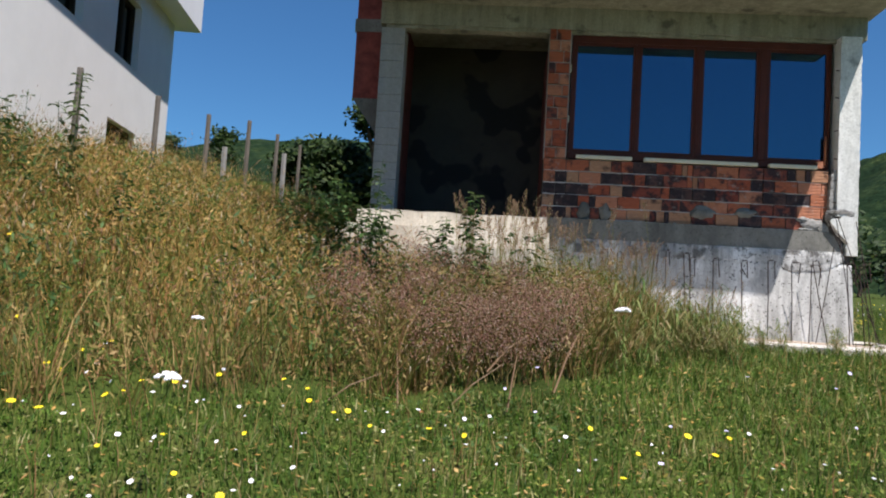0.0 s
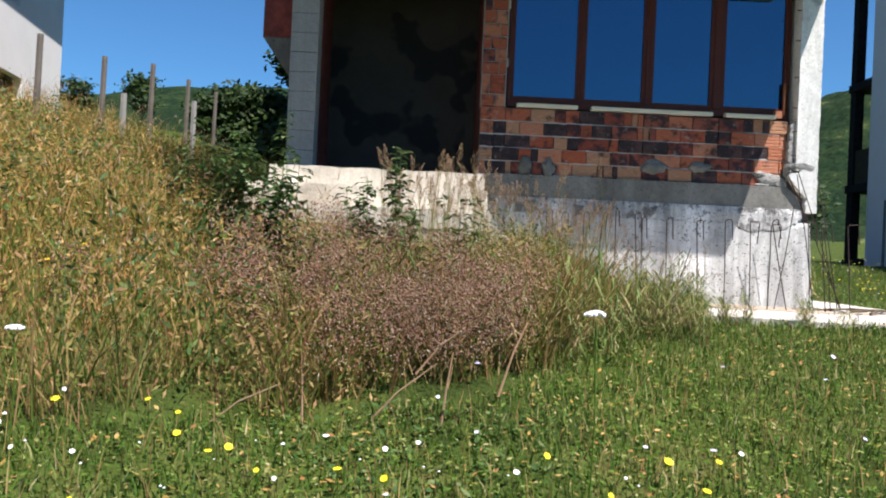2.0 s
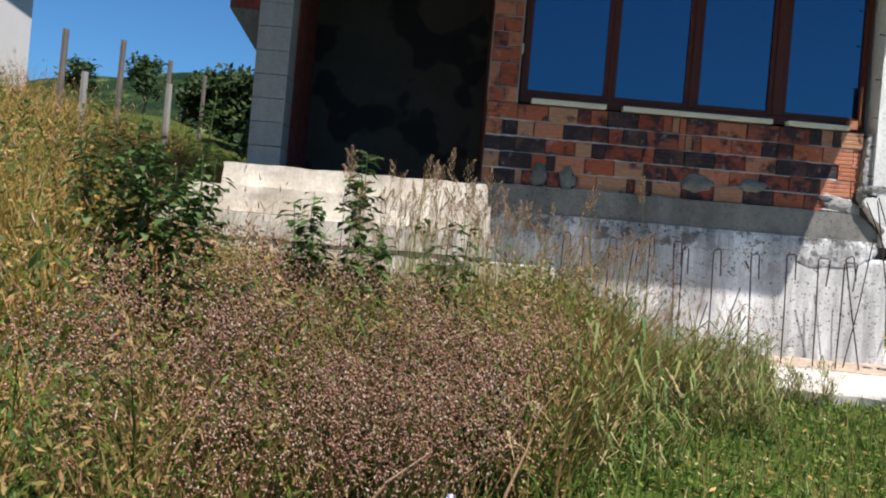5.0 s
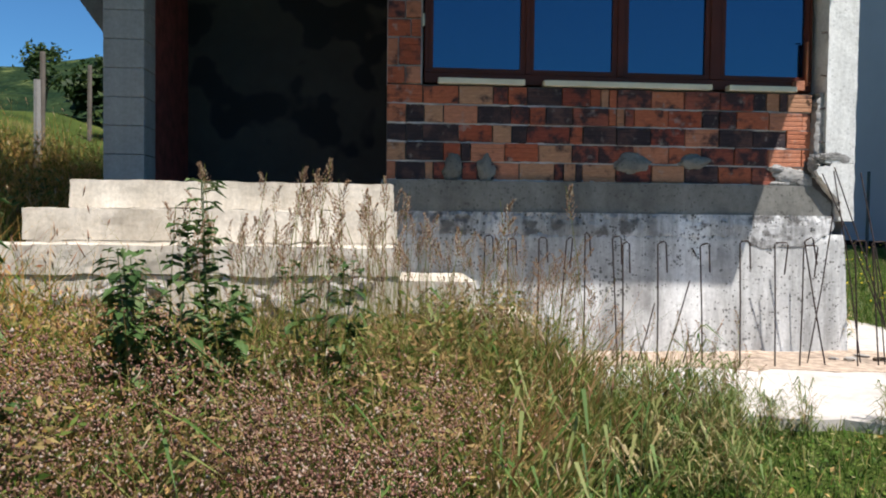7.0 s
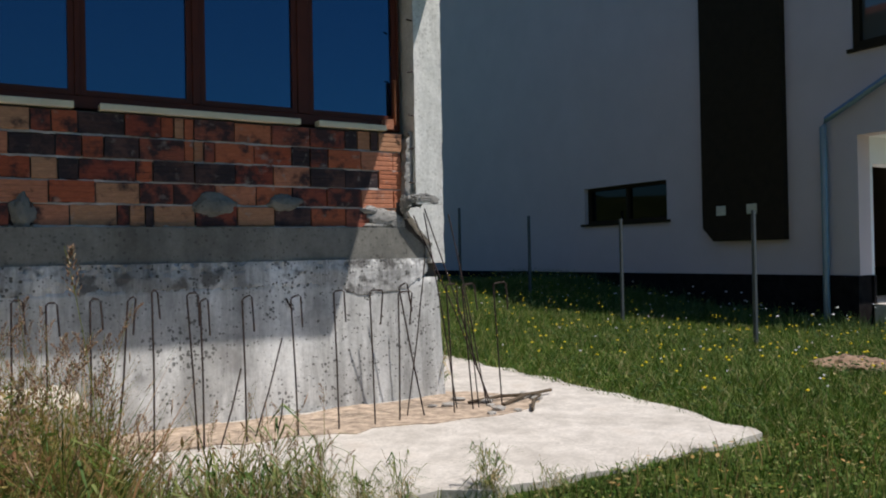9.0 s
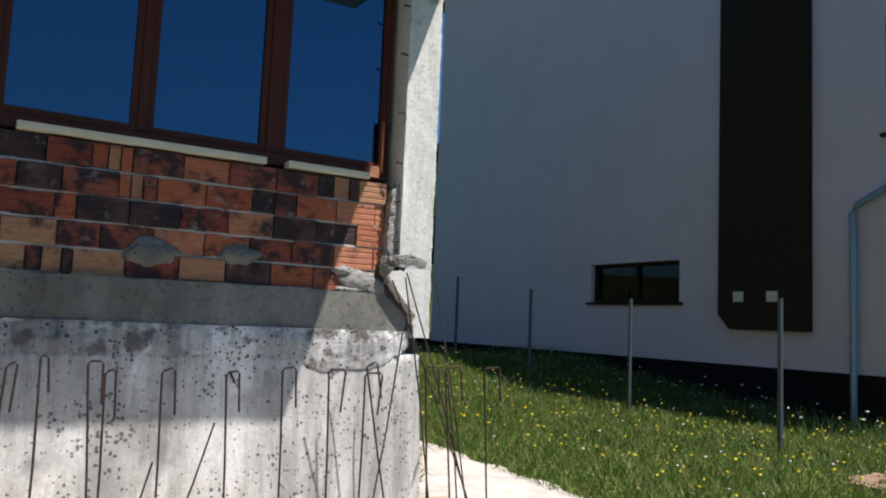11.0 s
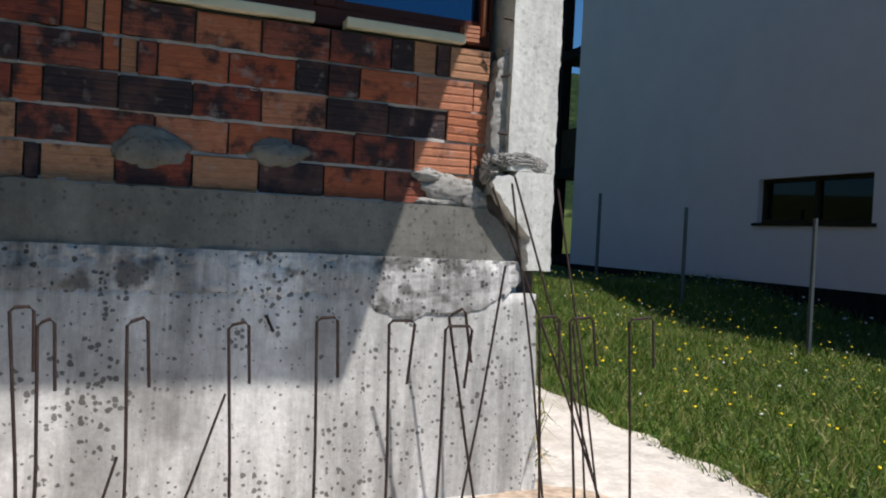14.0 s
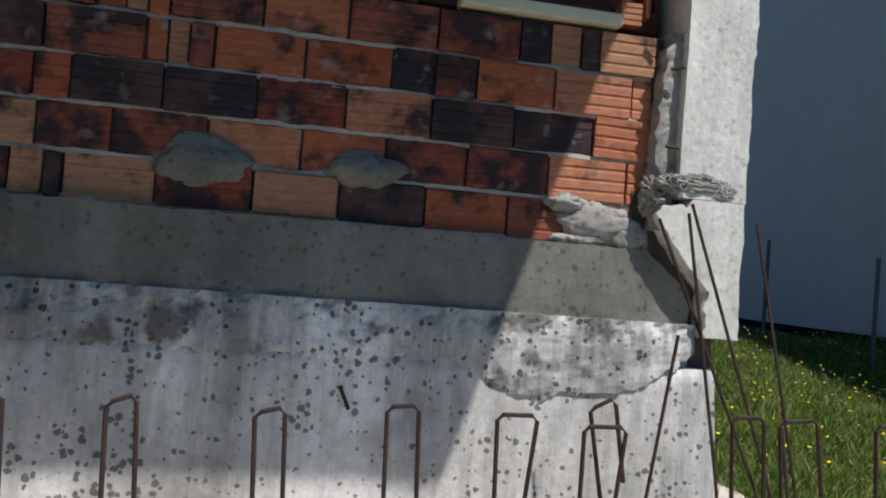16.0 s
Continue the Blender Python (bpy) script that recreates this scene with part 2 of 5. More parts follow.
M_LEAF = plant_mat("broad_leaves", ((0.0, (0.035, 0.075, 0.022)), (0.6, (0.075, 0.14, 0.04)), (1.0, (0.17, 0.22, 0.10))))
M_REED = plant_mat("reed_leaves", ((0.0, (0.06, 0.12, 0.025)), (0.45, (0.15, 0.22, 0.06)), (0.7, (0.34, 0.27, 0.12)), (1.0, (0.52, 0.40, 0.24))))
M_TREE = plant_mat("tree_leaves", ((0.0, (0.012, 0.03, 0.008)), (0.6, (0.03, 0.06, 0.014)), (1.0, (0.06, 0.09, 0.02))))


def ground_mat():
    m, nt, b = base_mat("soil_and_turf", 1.0, spec=0.1)
    c = ramp(nt, noise_tex(nt, 1.2, 8, 0.7), ((0.35, (0.035, 0.055, 0.012)), (0.55, (0.07, 0.10, 0.02)), (0.7, (0.16, 0.14, 0.05))))
    c = mix(nt, 0.7, c, ramp(nt, noise_tex(nt, 30, 6, 0.75), ((0.3, (0.35, 0.35, 0.35)), (0.7, (1.2, 1.2, 1.2)))), "MULTIPLY")
    nt.links.new(c, b.inputs["Base Color"])
    bump(nt, b, noise_tex(nt, 30, 6), 0.8, 0.03)
    return m


def hill_mat():
    m, nt, b = base_mat("wooded_hill", 1.0, spec=0.05)
    c = ramp(nt, noise_tex(nt, 0.09, 8, 0.7), ((0.45, (0.012, 0.026, 0.012)), (0.6, (0.028, 0.046, 0.018)), (0.68, (0.12, 0.14, 0.05))))
    c = mix(nt, 0.8, c, ramp(nt, noise_tex(nt, 0.7, 4), ((0.35, (0.35, 0.4, 0.35)), (0.65, (1.2, 1.2, 1.2)))), "MULTIPLY")
    nt.links.new(c, b.inputs["Base Color"])
    return m


def glass_mat(name, tint, amount, inner=(0.006, 0.012, 0.03)):
    m, nt, b = base_mat(name, 0.03, spec=0.5)
    b.inputs["Base Color"].default_value = (*inner, 1)
    g = nt.nodes.new("ShaderNodeBsdfGlossy")
    g.inputs["Color"].default_value = (*tint, 1)
    g.inputs["Roughness"].default_value = 0.02
    mx = nt.nodes.new("ShaderNodeMixShader")
    mx.inputs[0].default_value = amount
    nt.links.new(b.outputs[0], mx.inputs[1])
    nt.links.new(g.outputs[0], mx.inputs[2])
    nt.links.new(mx.outputs[0], nt.nodes["Material Output"].inputs[0])
    return m


M_GROUND, M_HILL = ground_mat(), hill_mat()
M_GLASS = glass_mat("coated_blue_glass", (0.09, 0.43, 0.70), 0.18)
M_GLASS2 = glass_mat("dim_glass", (0.5, 0.5, 0.45), 0.012, (0.006, 0.006, 0.006))
M_GLASS2.node_tree.nodes["Principled BSDF"].inputs["Specular IOR Level"].default_value = 0.12
M_GLASS3 = glass_mat("grey_glass", (0.5, 0.5, 0.45), 0.15, (0.10, 0.10, 0.09))


# ---- mesh helpers ----
def part(name, bm, material, parent=None, label=""):
    me = bpy.data.meshes.new(name)
    bmesh.ops.recalc_face_normals(bm, faces=bm.faces)
    bm.to_mesh(me)
    bm.free()
    me.materials.append(material)
    ob = new(name, me)
    if parent is not None:
        ob.parent = parent
    return tagged(ob, label)


def raw(name, verts, faces, material, parent=None):
    me = bpy.data.meshes.new(name)
    me.from_pydata(verts, [], faces)
    me.materials.append(material)
    ob = new(name, me)
    if parent is not None:
        ob.parent = parent
    return ob


def empty(name, at=(0, 0, 0), label="", category="", group="", kind=""):
    ob = new(name)
    ob.empty_display_size = 0.2
    ob.location = at
    return tagged(ob, label, category, group, kind)


def add_box(bm, x0, x1, y0, y1, z0, z1, bev=0.0):
    g = bmesh.ops.create_cube(bm, size=1.0, matrix=Matrix.Translation(((x0 + x1) / 2, (y0 + y1) / 2, (z0 + z1) / 2)) @ Matrix.Diagonal((x1 - x0, y1 - y0, z1 - z0, 1)))
    if bev:
        es = list({e for v in g["verts"] for e in v.link_edges})
        bmesh.ops.bevel(bm, geom=es, offset=bev, segments=1, affect="EDGES")
    return bm


def box(name, x0, x1, y0, y1, z0, z1, material, parent=None, bev=0.0, label=""):
    return part(name, add_box(bmesh.new(), x0, x1, y0, y1, z0, z1, bev), material, parent, label)


def rough_box(name, x0, x1, y0, y1, z0, z1, material, parent=None, cut=0.05, amp=0.006, freq=7.0, shape=None):
    """A box with a fine skin, its faces worn by noise; shape(v) may move a vertex."""
    bm = bmesh.new()
    nx, ny, nz = (max(1, int(round((b - a) / cut))) for a, b in ((x0, x1), (y0, y1), (z0, z1)))
    grid = {}
    def vert(i, j, k):
        if (i, j, k) not in grid:
            grid[i, j, k] = bm.verts.new((x0 + (x1 - x0) * i / nx, y0 + (y1 - y0) * j / ny, z0 + (z1 - z0) * k / nz))
        return grid[i, j, k]
    for i in range(nx):
        for k in range(nz):
            for j in (0, ny):
                bm.faces.new([vert(i, j, k), vert(i + 1, j, k), vert(i + 1, j, k + 1), vert(i, j, k + 1)])
        for j in range(ny):
            for k in (0, nz):
                bm.faces.new([vert(i, j, k), vert(i + 1, j, k), vert(i + 1, j + 1, k), vert(i, j + 1, k)])
    for j in range(ny):
        for k in range(nz):
            for i in (0, nx):
                bm.faces.new([vert(i, j, k), vert(i, j + 1, k), vert(i, j + 1, k + 1), vert(i, j, k + 1)])
    for v in bm.verts:
        v.co += noise.noise_vector(v.co * freq) * amp + noise.noise_vector(v.co * freq * 3.3) * amp * 0.4
        if shape:
            shape(v)
    for f in bm.faces:
        f.smooth = bool(shape) and cut > 0.025
    return part(name, bm, material, parent)


def tube(bm, pts, r, n=6, r1=None):
    """A tube along pts."""
    rings = []
    for i, p in enumerate(pts):
        p = Vector(p)
        d = (Vector(pts[min(i + 1, len(pts) - 1)]) - Vector(pts[max(i - 1, 0)])).normalized()
        a = d.orthogonal().normalized()
        b = d.cross(a)
        rr = r + ((r1 if r1 is not None else r) - r) * i / (len(pts) - 1)
        rings.append([bm.verts.new(p + (a * math.cos(t) + b * math.sin(t)) * rr) for t in (2 * math.pi * k / n for k in range(n))])
    for u, w in zip(rings, rings[1:]):
        for k in range(n):
            bm.faces.new([u[k], u[(k + 1) % n], w[(k + 1) % n], w[k]])
    bm.faces.new(rings[0][::-1])
    bm.faces.new(rings[-1])
    return bm


# ---- lie of the land ----
def sstep(a, b, v):
    t = np.clip((v - a) / (b - a), 0, 1)
    return t * t * (3 - 2 * t)


def land(x, y):
    x, y = np.asarray(x, float), np.asarray(y, float)
    front = -0.04 - 0.172 * np.maximum(0, -2.4 - y)
    front = np.where(y < -12, -0.04 - 0.172 * 9.6 - 0.05 * (-12 - y), front)
    back = -0.05 + 0.014 * np.clip(y - 0.5, 0, 6.5) ** 2 - 0.03 * np.clip(x - 1.5, 0, 3)
    z = np.where(y < -2.4, front, np.where(x > 0, back, -0.05))
    rise = 0.275 * np.clip(-4.3 - x, 0, 6) + 0.05 * np.clip(-10.3 - x, 0, 20)
    z = z + rise * sstep(-9.5, -0.5, y)
    z = z + np.where(x < -4.5, 0.13 * np.clip(y, 0, 12) * np.clip((-4.5 - x) / 1.5, 0, 1), 0)
    return z + 0.03 * np.sin(1.7 * x + 0.6 * y) * np.cos(1.3 * y - 0.4 * x)


def land_sheet():
    xs = np.concatenate([np.array([-900, -500, -250, -140, -90, -60, -45, -35, -28]), np.arange(-24, 20.1, 0.4), np.array([24, 30, 40, 60, 100, 200, 450, 900])])
    ys = np.concatenate([np.array([-900, -400, -150, -70, -40, -26]), np.arange(-20, 20.1, 0.4), np.array([24, 30, 40, 60, 90, 140, 220, 400, 900])])
    X, Y = np.meshgrid(xs, ys)
    Z = land(X, Y)
    far = np.hypot(X, Y)
    Z = Z + np.where(Y > 12, 0.05 * np.clip(Y - 12, 0, 120), 0)
    Z = np.where(far > 300, Z - 2.0, Z)
    verts = list(zip(X.ravel().tolist(), Y.ravel().tolist(), Z.ravel().tolist()))
    w = len(xs)
    faces = [(j * w + i, j * w + i + 1, (j + 1) * w + i + 1, (j + 1) * w + i) for j in range(len(ys) - 1) for i in range(w - 1)]
    ob = raw("ground", verts, faces, M_GROUND)
    for p in ob.data.polygons:
        p.use_smooth = True
    tagged(ob, "sloping ground of soil and short green turf", "ground", kind="structure")


land_sheet()


def hill(name, cx, cy, rx, ry, h, seed):
    n = 70
    verts, faces = [], []
    for j in range(n + 1):
        for i in range(n + 1):
            u, v = 2 * i / n - 1, 2 * j / n - 1
            d = math.sqrt(u * u + v * v)
            z = h * max(0, math.cos(min(d, 1) * math.pi / 2)) ** 1.3
            p = Vector((cx + u * rx, cy + v * ry, seed))
            z += (noise.noise(p * 0.03) * 0.10 + noise.noise(p * 0.25) * 0.035) * h * (1 - d if d < 1 else 0)
            verts.append((cx + u * rx, cy + v * ry, z - 1.5))
    for j in range(n):
        for i in range(n):
            a = j * (n + 1) + i
            faces.append((a, a + 1, a + n + 2, a + n + 1))
    ob = raw(name, verts, faces, M_HILL)
    tagged(ob, "distant wooded hill with green clearings", "hill", kind="structure")


hill("backdrop", -60, 330, 300, 190, 66, 1.0)
hill("backdrop", 170, 300, 150, 160, 72, 5.0)

# ---- main house: walls, slab, steps ----
house = empty("unfinished_house", (-2.7, 3, 0), "unfinished two-storey house of bare concrete and red hollow brick", "house", kind="structure")


def hp(ob):
    ob.parent = house
    ob.matrix_parent_inverse = Matrix.Translation((2.7, -3, 0))
    return ob


def base_shape(v):
    c = v.co
    if c.y < 0.2:
        c.y += 0.03 * (c.z / 0.87)
        if c.z > 0.8:
            c.z += 0.006 * noise.noise(Vector((c.x * 5, 0, 3)))
    if c.x > -0.1:
        c.x -= 0.035 * (c.z / 0.87)


def lip_low(x):
    """Height at which the skin of cement over the foundation ends."""
    return float(np.interp(x, [-3.5, -1.25, -1.0, -0.83, -0.79, -0.71, -0.6, -0.45, -0.31, -0.21, -0.13], [0.84, 0.84, 0.845, 0.825, 0.795, 0.768, 0.76, 0.775, 0.785, 0.85, 0.91]))


def ledge_shape(v):
    c = v.co
    if c.y < 0.1:
        low = lip_low(c.x) + 0.022 * noise.noise(Vector((c.x * 14, 2, 0))) + 0.010 * noise.noise(Vector((c.x * 45, 5, 0)))
        top = max(0.0, (c.z - 0.93) / 0.09)
        right = max(0.0, min(1.0, (c.x + 1.3) / 0.5))
        if c.z < low:
            c.y = -0.03
        else:
            c.y += 0.004 * (1 - right) + 0.008 * noise.noise(c * 11) + (0.006 + 0.030 * top) * min(0.0, noise.noise(c * 34)) * -1.0 + 0.012 * top


def band_shape(v):
    c = v.co
    end = float(np.interp(c.z, [1.0, 1.10, 1.235], [-0.135, -0.125, -0.285]))
    if c.x > end:
        c.x = end + 0.014 * noise.noise(Vector((3, c.y * 20, c.z * 40)))
    if c.z < 1.02:
        c.z += 0.016 * noise.noise(Vector((c.x * 9, 4, 0))) + 0.012 * noise.noise(Vector((c.x * 38, 7, 0)))
    if c.z > 1.22:
        c.z += 0.004 * noise.noise(Vector((c.x * 12, 1, 0)))


hp(rough_box("foundation_wall", -3.5, 0.0, -0.09, 0.35, -0.5, 0.87, M_BASE, cut=0.05, amp=0.004, shape=base_shape))
hp(rough_box("rough_concrete_ledge", -3.5, -0.12, -0.070, 0.3, 0.74, 1.01, M_LEDGE, cut=0.014, amp=0.003, freq=16, shape=ledge_shape))
hp(rough_box("cement_band", -3.5, -0.10, -0.040, 0.3, 1.0, 1.235, M_BAND, cut=0.022, amp=0.004, shape=band_shape))
# Dark filler: the gap's dirt and shade are both put into its colour.
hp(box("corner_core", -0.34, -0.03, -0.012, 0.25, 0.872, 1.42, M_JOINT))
hp(rough_box("foundation_wall", -0.3, 0.0, 0.35, 8.0, -0.5, 1.02, M_BASE, cut=0.2, amp=0.005))


def col_shape(v):
    c = v.co
    if c.x > -0.02:
        c.x += 0.008 * noise.noise(c * 7) + 0.012 * max(0.0, noise.noise(c * 30))


def foot_shape(v):
    c = v.co
    edge = float(np.interp(c.z, [0.97, 1.12, 1.31, 1.40], [-0.11, -0.105, -0.275, -0.29])) + 0.022 * noise.noise(Vector((1, 2, c.z * 22))) + 0.01 * noise.noise(Vector((4, c.y * 30, c.z * 50)))
    if c.x < edge:
        c.x = edge
    if c.x > -0.02:
        c.x += 0.010 * noise.noise(c * 9) + 0.014 * max(0.0, noise.noise(c * 30))
    if c.z > 1.38:
        c.z += 0.0 if c.x > -0.18 else -0.026 + 0.014 * noise.noise(Vector((c.x * 30, 3, 3)))


hp(rough_box("corner_column", -0.225, 0.004, -0.10, 0.25, 1.405, 3.44, M_COL, cut=0.024, amp=0.003, shape=col_shape))
hp(rough_box("column_foot", -0.30, 0.004, -0.1015, 0.25, 0.975, 1.403, M_COL, cut=0.018, amp=0.003, shape=foot_shape))


def lump_shape(name, at, size, material, rough, seed):
    """A rough clod of mortar on the face of the wall."""
    bm = bmesh.new()
    bmesh.ops.create_icosphere(bm, subdivisions=4, radius=1)
    for v in bm.verts:
        q = v.co + Vector((seed * 5.3, seed, 0))
        k = 1 + 0.42 * noise.noise(q * 1.5) + rough * noise.noise(q * 5) + rough * 0.7 * noise.noise(q * 12)
        v.co = Vector((v.co.x * size[0] * k, v.co.y * size[1] * (1 + rough * 2 * noise.noise(q * 6)), v.co.z * size[2] * k)) + Vector(at)
    for f in bm.faces:
        f.smooth = rough < 0.2
    return part(name, bm, material)


def mortar_edge(v):
    c = v.co
    if c.x < -0.24:
        c.x += 0.030 * noise.noise(Vector((1, 1, c.z * 16))) + 0.014 * noise.noise(Vector((1, c.y * 20, c.z * 44))) + 0.10 * max(0.0, c.z - 1.66)


hp(rough_box("column_mortar", -0.292, -0.226, -0.062, 0.1, 1.30, 1.93, M_ROUGH, cut=0.016, amp=0.006, freq=30, shape=mortar_edge))
hp(lump_shape("mortar_clod", (-0.245, -0.10, 1.445), (0.050, 0.020, 0.026), M_ROUGH, 0.4, 1))
hp(lump_shape("mortar_clod", (-0.155, -0.10, 1.45), (0.085, 0.010, 0.028), M_ROUGH, 0.4, 2))
hp(lump_shape("mortar_clod", (-0.075, -0.10, 1.43), (0.035, 0.007, 0.030), M_ROUGH, 0.4, 3))
hp(lump_shape("mortar_clod", (-0.29, -0.05, 1.40), (0.035, 0.05, 0.06), M_ROUGH, 0.4, 4))
hp(box("side_wall", -0.25, 0.0, 0.25, 8.0, 1.02, 3.44, M_BAND))
hp(box("rear_wall", -5.45, 0.0, 8.0, 8.25, -0.3, 6.6, M_BAND))
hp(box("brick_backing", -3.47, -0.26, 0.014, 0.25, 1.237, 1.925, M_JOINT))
hp(box("brick_backing", -3.47, -3.215, 0.012, 0.25, 1.927, 3.43, M_MORTAR))
hp(rough_box("ring_beam", -5.47, 0.10, 0.0, 0.3, 3.442, 3.70, M_BEAM, cut=0.06, amp=0.008))
hp(rough_box("beam_lip", -5.4, -0.2, 0.03, 0.2, 3.405, 3.44, M_BEAM, cut=0.04, amp=0.014, freq=11))
hp(box("overhang_slab", -5.47, 0.16, -1.45, 8.25, 3.702, 3.86, M_BEAM))
hp(box("upper_wall", -5.47, 0.16, -1.45, -1.1, 3.862, 6.6, M_BAND))
hp(box("upper_side_wall", -0.09, 0.16, -1.1, 8.0, 3.862, 6.6, M_BAND))
hp(box("upper_side_wall", -5.47, -5.22, -1.1, 8.0, 3.862, 6.6, M_BAND))
hp(box("roof", -5.9, 0.6, -1.8, 8.7, 6.602, 6.75, M_TILE))
# porch
hp(box("porch_floor", -5.45, -3.45, 0.0, 1.6, -0.4, 1.16, M_BAND))
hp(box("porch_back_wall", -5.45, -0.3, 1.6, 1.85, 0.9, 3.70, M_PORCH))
hp(box("porch_side_wall", -3.45, -3.25, 0.252, 1.6, -0.3, 3.44, M_SHADEBRICK))
hp(box("left_wall", -5.45, -5.25, 0.30, 8.0, 0.0, 3.70, M_SHADEBRICK))
left_col = empty("block_column", (-5.31, 0.12, 1.16), "narrow porch column of stacked grey concrete blocks", "column", kind="structure")
bay = empty("brick_bay", (-5.63, 1.5, 2.3), "projecting brick bay on a tapered concrete foot", "bay", kind="structure")


def rel(ob, parent):
    ob.parent = parent
    ob.matrix_parent_inverse = Matrix.Translation(-Vector(parent.location))
    return ob


rel(box("bay_wall", -5.85, -5.46, 0.5, 3.5, 2.66, 6.5, M_SHADEBRICK), bay)
rel(box("bay_ring", -5.87, -5.46, 0.48, 3.52, 3.50, 3.66, M_BAND), bay)
bmf = bmesh.new()
add_box(bmf, -5.85, -5.46, 0.5, 3.5, 2.2, 2.657)
for v in bmf.verts:
    if v.co.z < 2.3 and v.co.x < -5.6:
        v.co.x = -5.52
rel(part("bay_foot", bmf, M_BAND), bay)

# slab round the foot of the house
def flat_piece(name, outline, z0, z1, material, label, category, amp=0.02):
    bm = bmesh.new()
    pts = []
    for (ax, ay), (bx, by) in zip(outline, outline[1:] + outline[:1]):
        n = max(1, int(math.hypot(bx - ax, by - ay) / 0.12))
        for i in range(n):
            x, y = ax + (bx - ax) * i / n, ay + (by - ay) * i / n
            pts.append((x + amp * noise.noise(Vector((x * 5, y * 5, 1))), y + amp * noise.noise(Vector((x * 5, y * 5, 9)))))
    top = [bm.verts.new((x, y, z1)) for x, y in pts]
    low = [bm.verts.new((x, y, z0)) for x, y in pts]
    bm.faces.new(top)
    bm.faces.new(low[::-1])
    for i in range(len(pts)):
        j = (i + 1) % len(pts)
        bm.faces.new([top[i], low[i], low[j], top[j]])
    return tagged(part(name, bm, material), label, category, kind="structure")


flat_piece("pavement", [(-3.6, -1.95), (-1.65, -2.02), (-0.95, -2.22), (-0.3, -2.30), (0.45, -2.26), (0.78, -2.20), (0.98, -1.1), (1.1, 0.2), (1.2, 2.2), (1.25, 6.0), (-0.02, 6.0), (0.02, -0.05), (-3.6, -0.05)], -0.16, 0.0, M_SLAB, "pale concrete apron slab round the foot of the house", "pavement", 0.09)

steps = empty("entrance_steps", (-4.5, -0.6, 0), "pale worn concrete entrance steps with a rubble foot", "steps", kind="structure")
rel(rough_box("tread", -5.52, -3.42, -0.42, -0.002, 1.0, 1.18, M_STEP, cut=0.05, amp=0.01), steps)
rel(rough_box("tread", -5.70, -3.40, -0.68, -0.422, 0.79, 0.99, M_STEP, cut=0.05, amp=0.01), steps)
rel(rough_box("tread_core", -5.52, -3.42, -0.42, -0.002, 0.0, 0.998, M_STEP, cut=0.2, amp=0.0), steps)
rel(rough_box("tread", -5.98, -3.38, -1.0, -0.682, 0.60, 0.775, M_STEP, cut=0.05, amp=0.012), steps)
rel(rough_box("tread_core", -5.68, -3.42, -0.68, -0.422, 0.0, 0.788, M_STEP, cut=0.2, amp=0.0), steps)
rel(rough_box("tread_core", -5.9, -3.40, -0.98, -0.682, -0.3, 0.598, M_STEP, cut=0.2, amp=0.0), steps)
rel(rough_box("tread", -3.376, -2.92, -0.95, -0.10, 0.38, 0.57, M_STEP, cut=0.05, amp=0.01), steps)
rel(rough_box("tread_core", -3.37, -2.94, -0.93, -0.10, 0.0, 0.378, M_STEP, cut=0.2, amp=0.0), steps)
rel(rough_box("tread", -2.916, -2.52, -0.90, -0.10, 0.0, 0.33, M_STEP, cut=0.05, amp=0.012), steps)


def stone_mesh(seed, s=1.0):
    bm = bmesh.new()
    bmesh.ops.create_icosphere(bm, subdivisions=1, radius=0.5 * s)
    for v in bm.verts:
        v.co *= 1 + 0.35 * noise.noise(v.co * 3 + Vector((seed * 7.1, 0, 0)))
        v.co.z *= 0.7
    me = bpy.data.meshes.new("stone")
    bm.to_mesh(me)
    bm.free()
    me.materials.append(M_ROCK)
    return me


STONES = [stone_mesh(i) for i in range(5)]

# ---- window ----
def main_window():
    w = empty("window_1", (-1.72, 0.05, 1.93), "wide four-light window in dark brown frames with blue reflecting glass", "window", kind="structure")
    x0, x1, z0, z1 = -3.20, -0.262, 1.945, 3.40
    y0, y1 = 0.055, 0.13
    panes = [(-3.135, -2.49), (-2.39, -1.80), (-1.68, -1.09), (-0.935, -0.315)]
    zb, zt = 2.06, 3.285
    rel(box("frame_rail", x0, x1, y0, y1, z0, zb - 0.035, M_FRAME, bev=0.006), w)
    rel(box("frame_rail", x0, x1, y0, y1, zt + 0.035, z1, M_FRAME, bev=0.006), w)
    edges = [x0] + [v for p in panes for v in p] + [x1]
    for i in range(0, 10, 2):
        a, b = edges[i] + (0.035 if i else 0), edges[i + 1] - (0.035 if i < 8 else 0)
        if b - a > 0.01:
            rel(box("mullion", a, b, y0, y1, zb - 0.034, zt + 0.034, M_FRAME, bev=0.004), w)
    for a, b in panes:
        sash = bmesh.new()
        add_box(sash, a - 0.034, a, y0 + 0.012, y1, zb - 0.033, zt + 0.033)
        add_box(sash, b, b + 0.034, y0 + 0.012, y1, zb - 0.033, zt + 0.033)
        add_box(sash, a + 0.0005, b - 0.0005, y0 + 0.012, y1, zb - 0.033, zb)
        add_box(sash, a + 0.0005, b - 0.0005, y0 + 0.012, y1, zt, zt + 0.033)
        s = rel(part("sash", sash, M_FRAME), w)
        pane = box("pane", a, b, y0 + 0.035, y0 + 0.045, zb, zt, M_GLASS)
        pane.parent = s
    return w


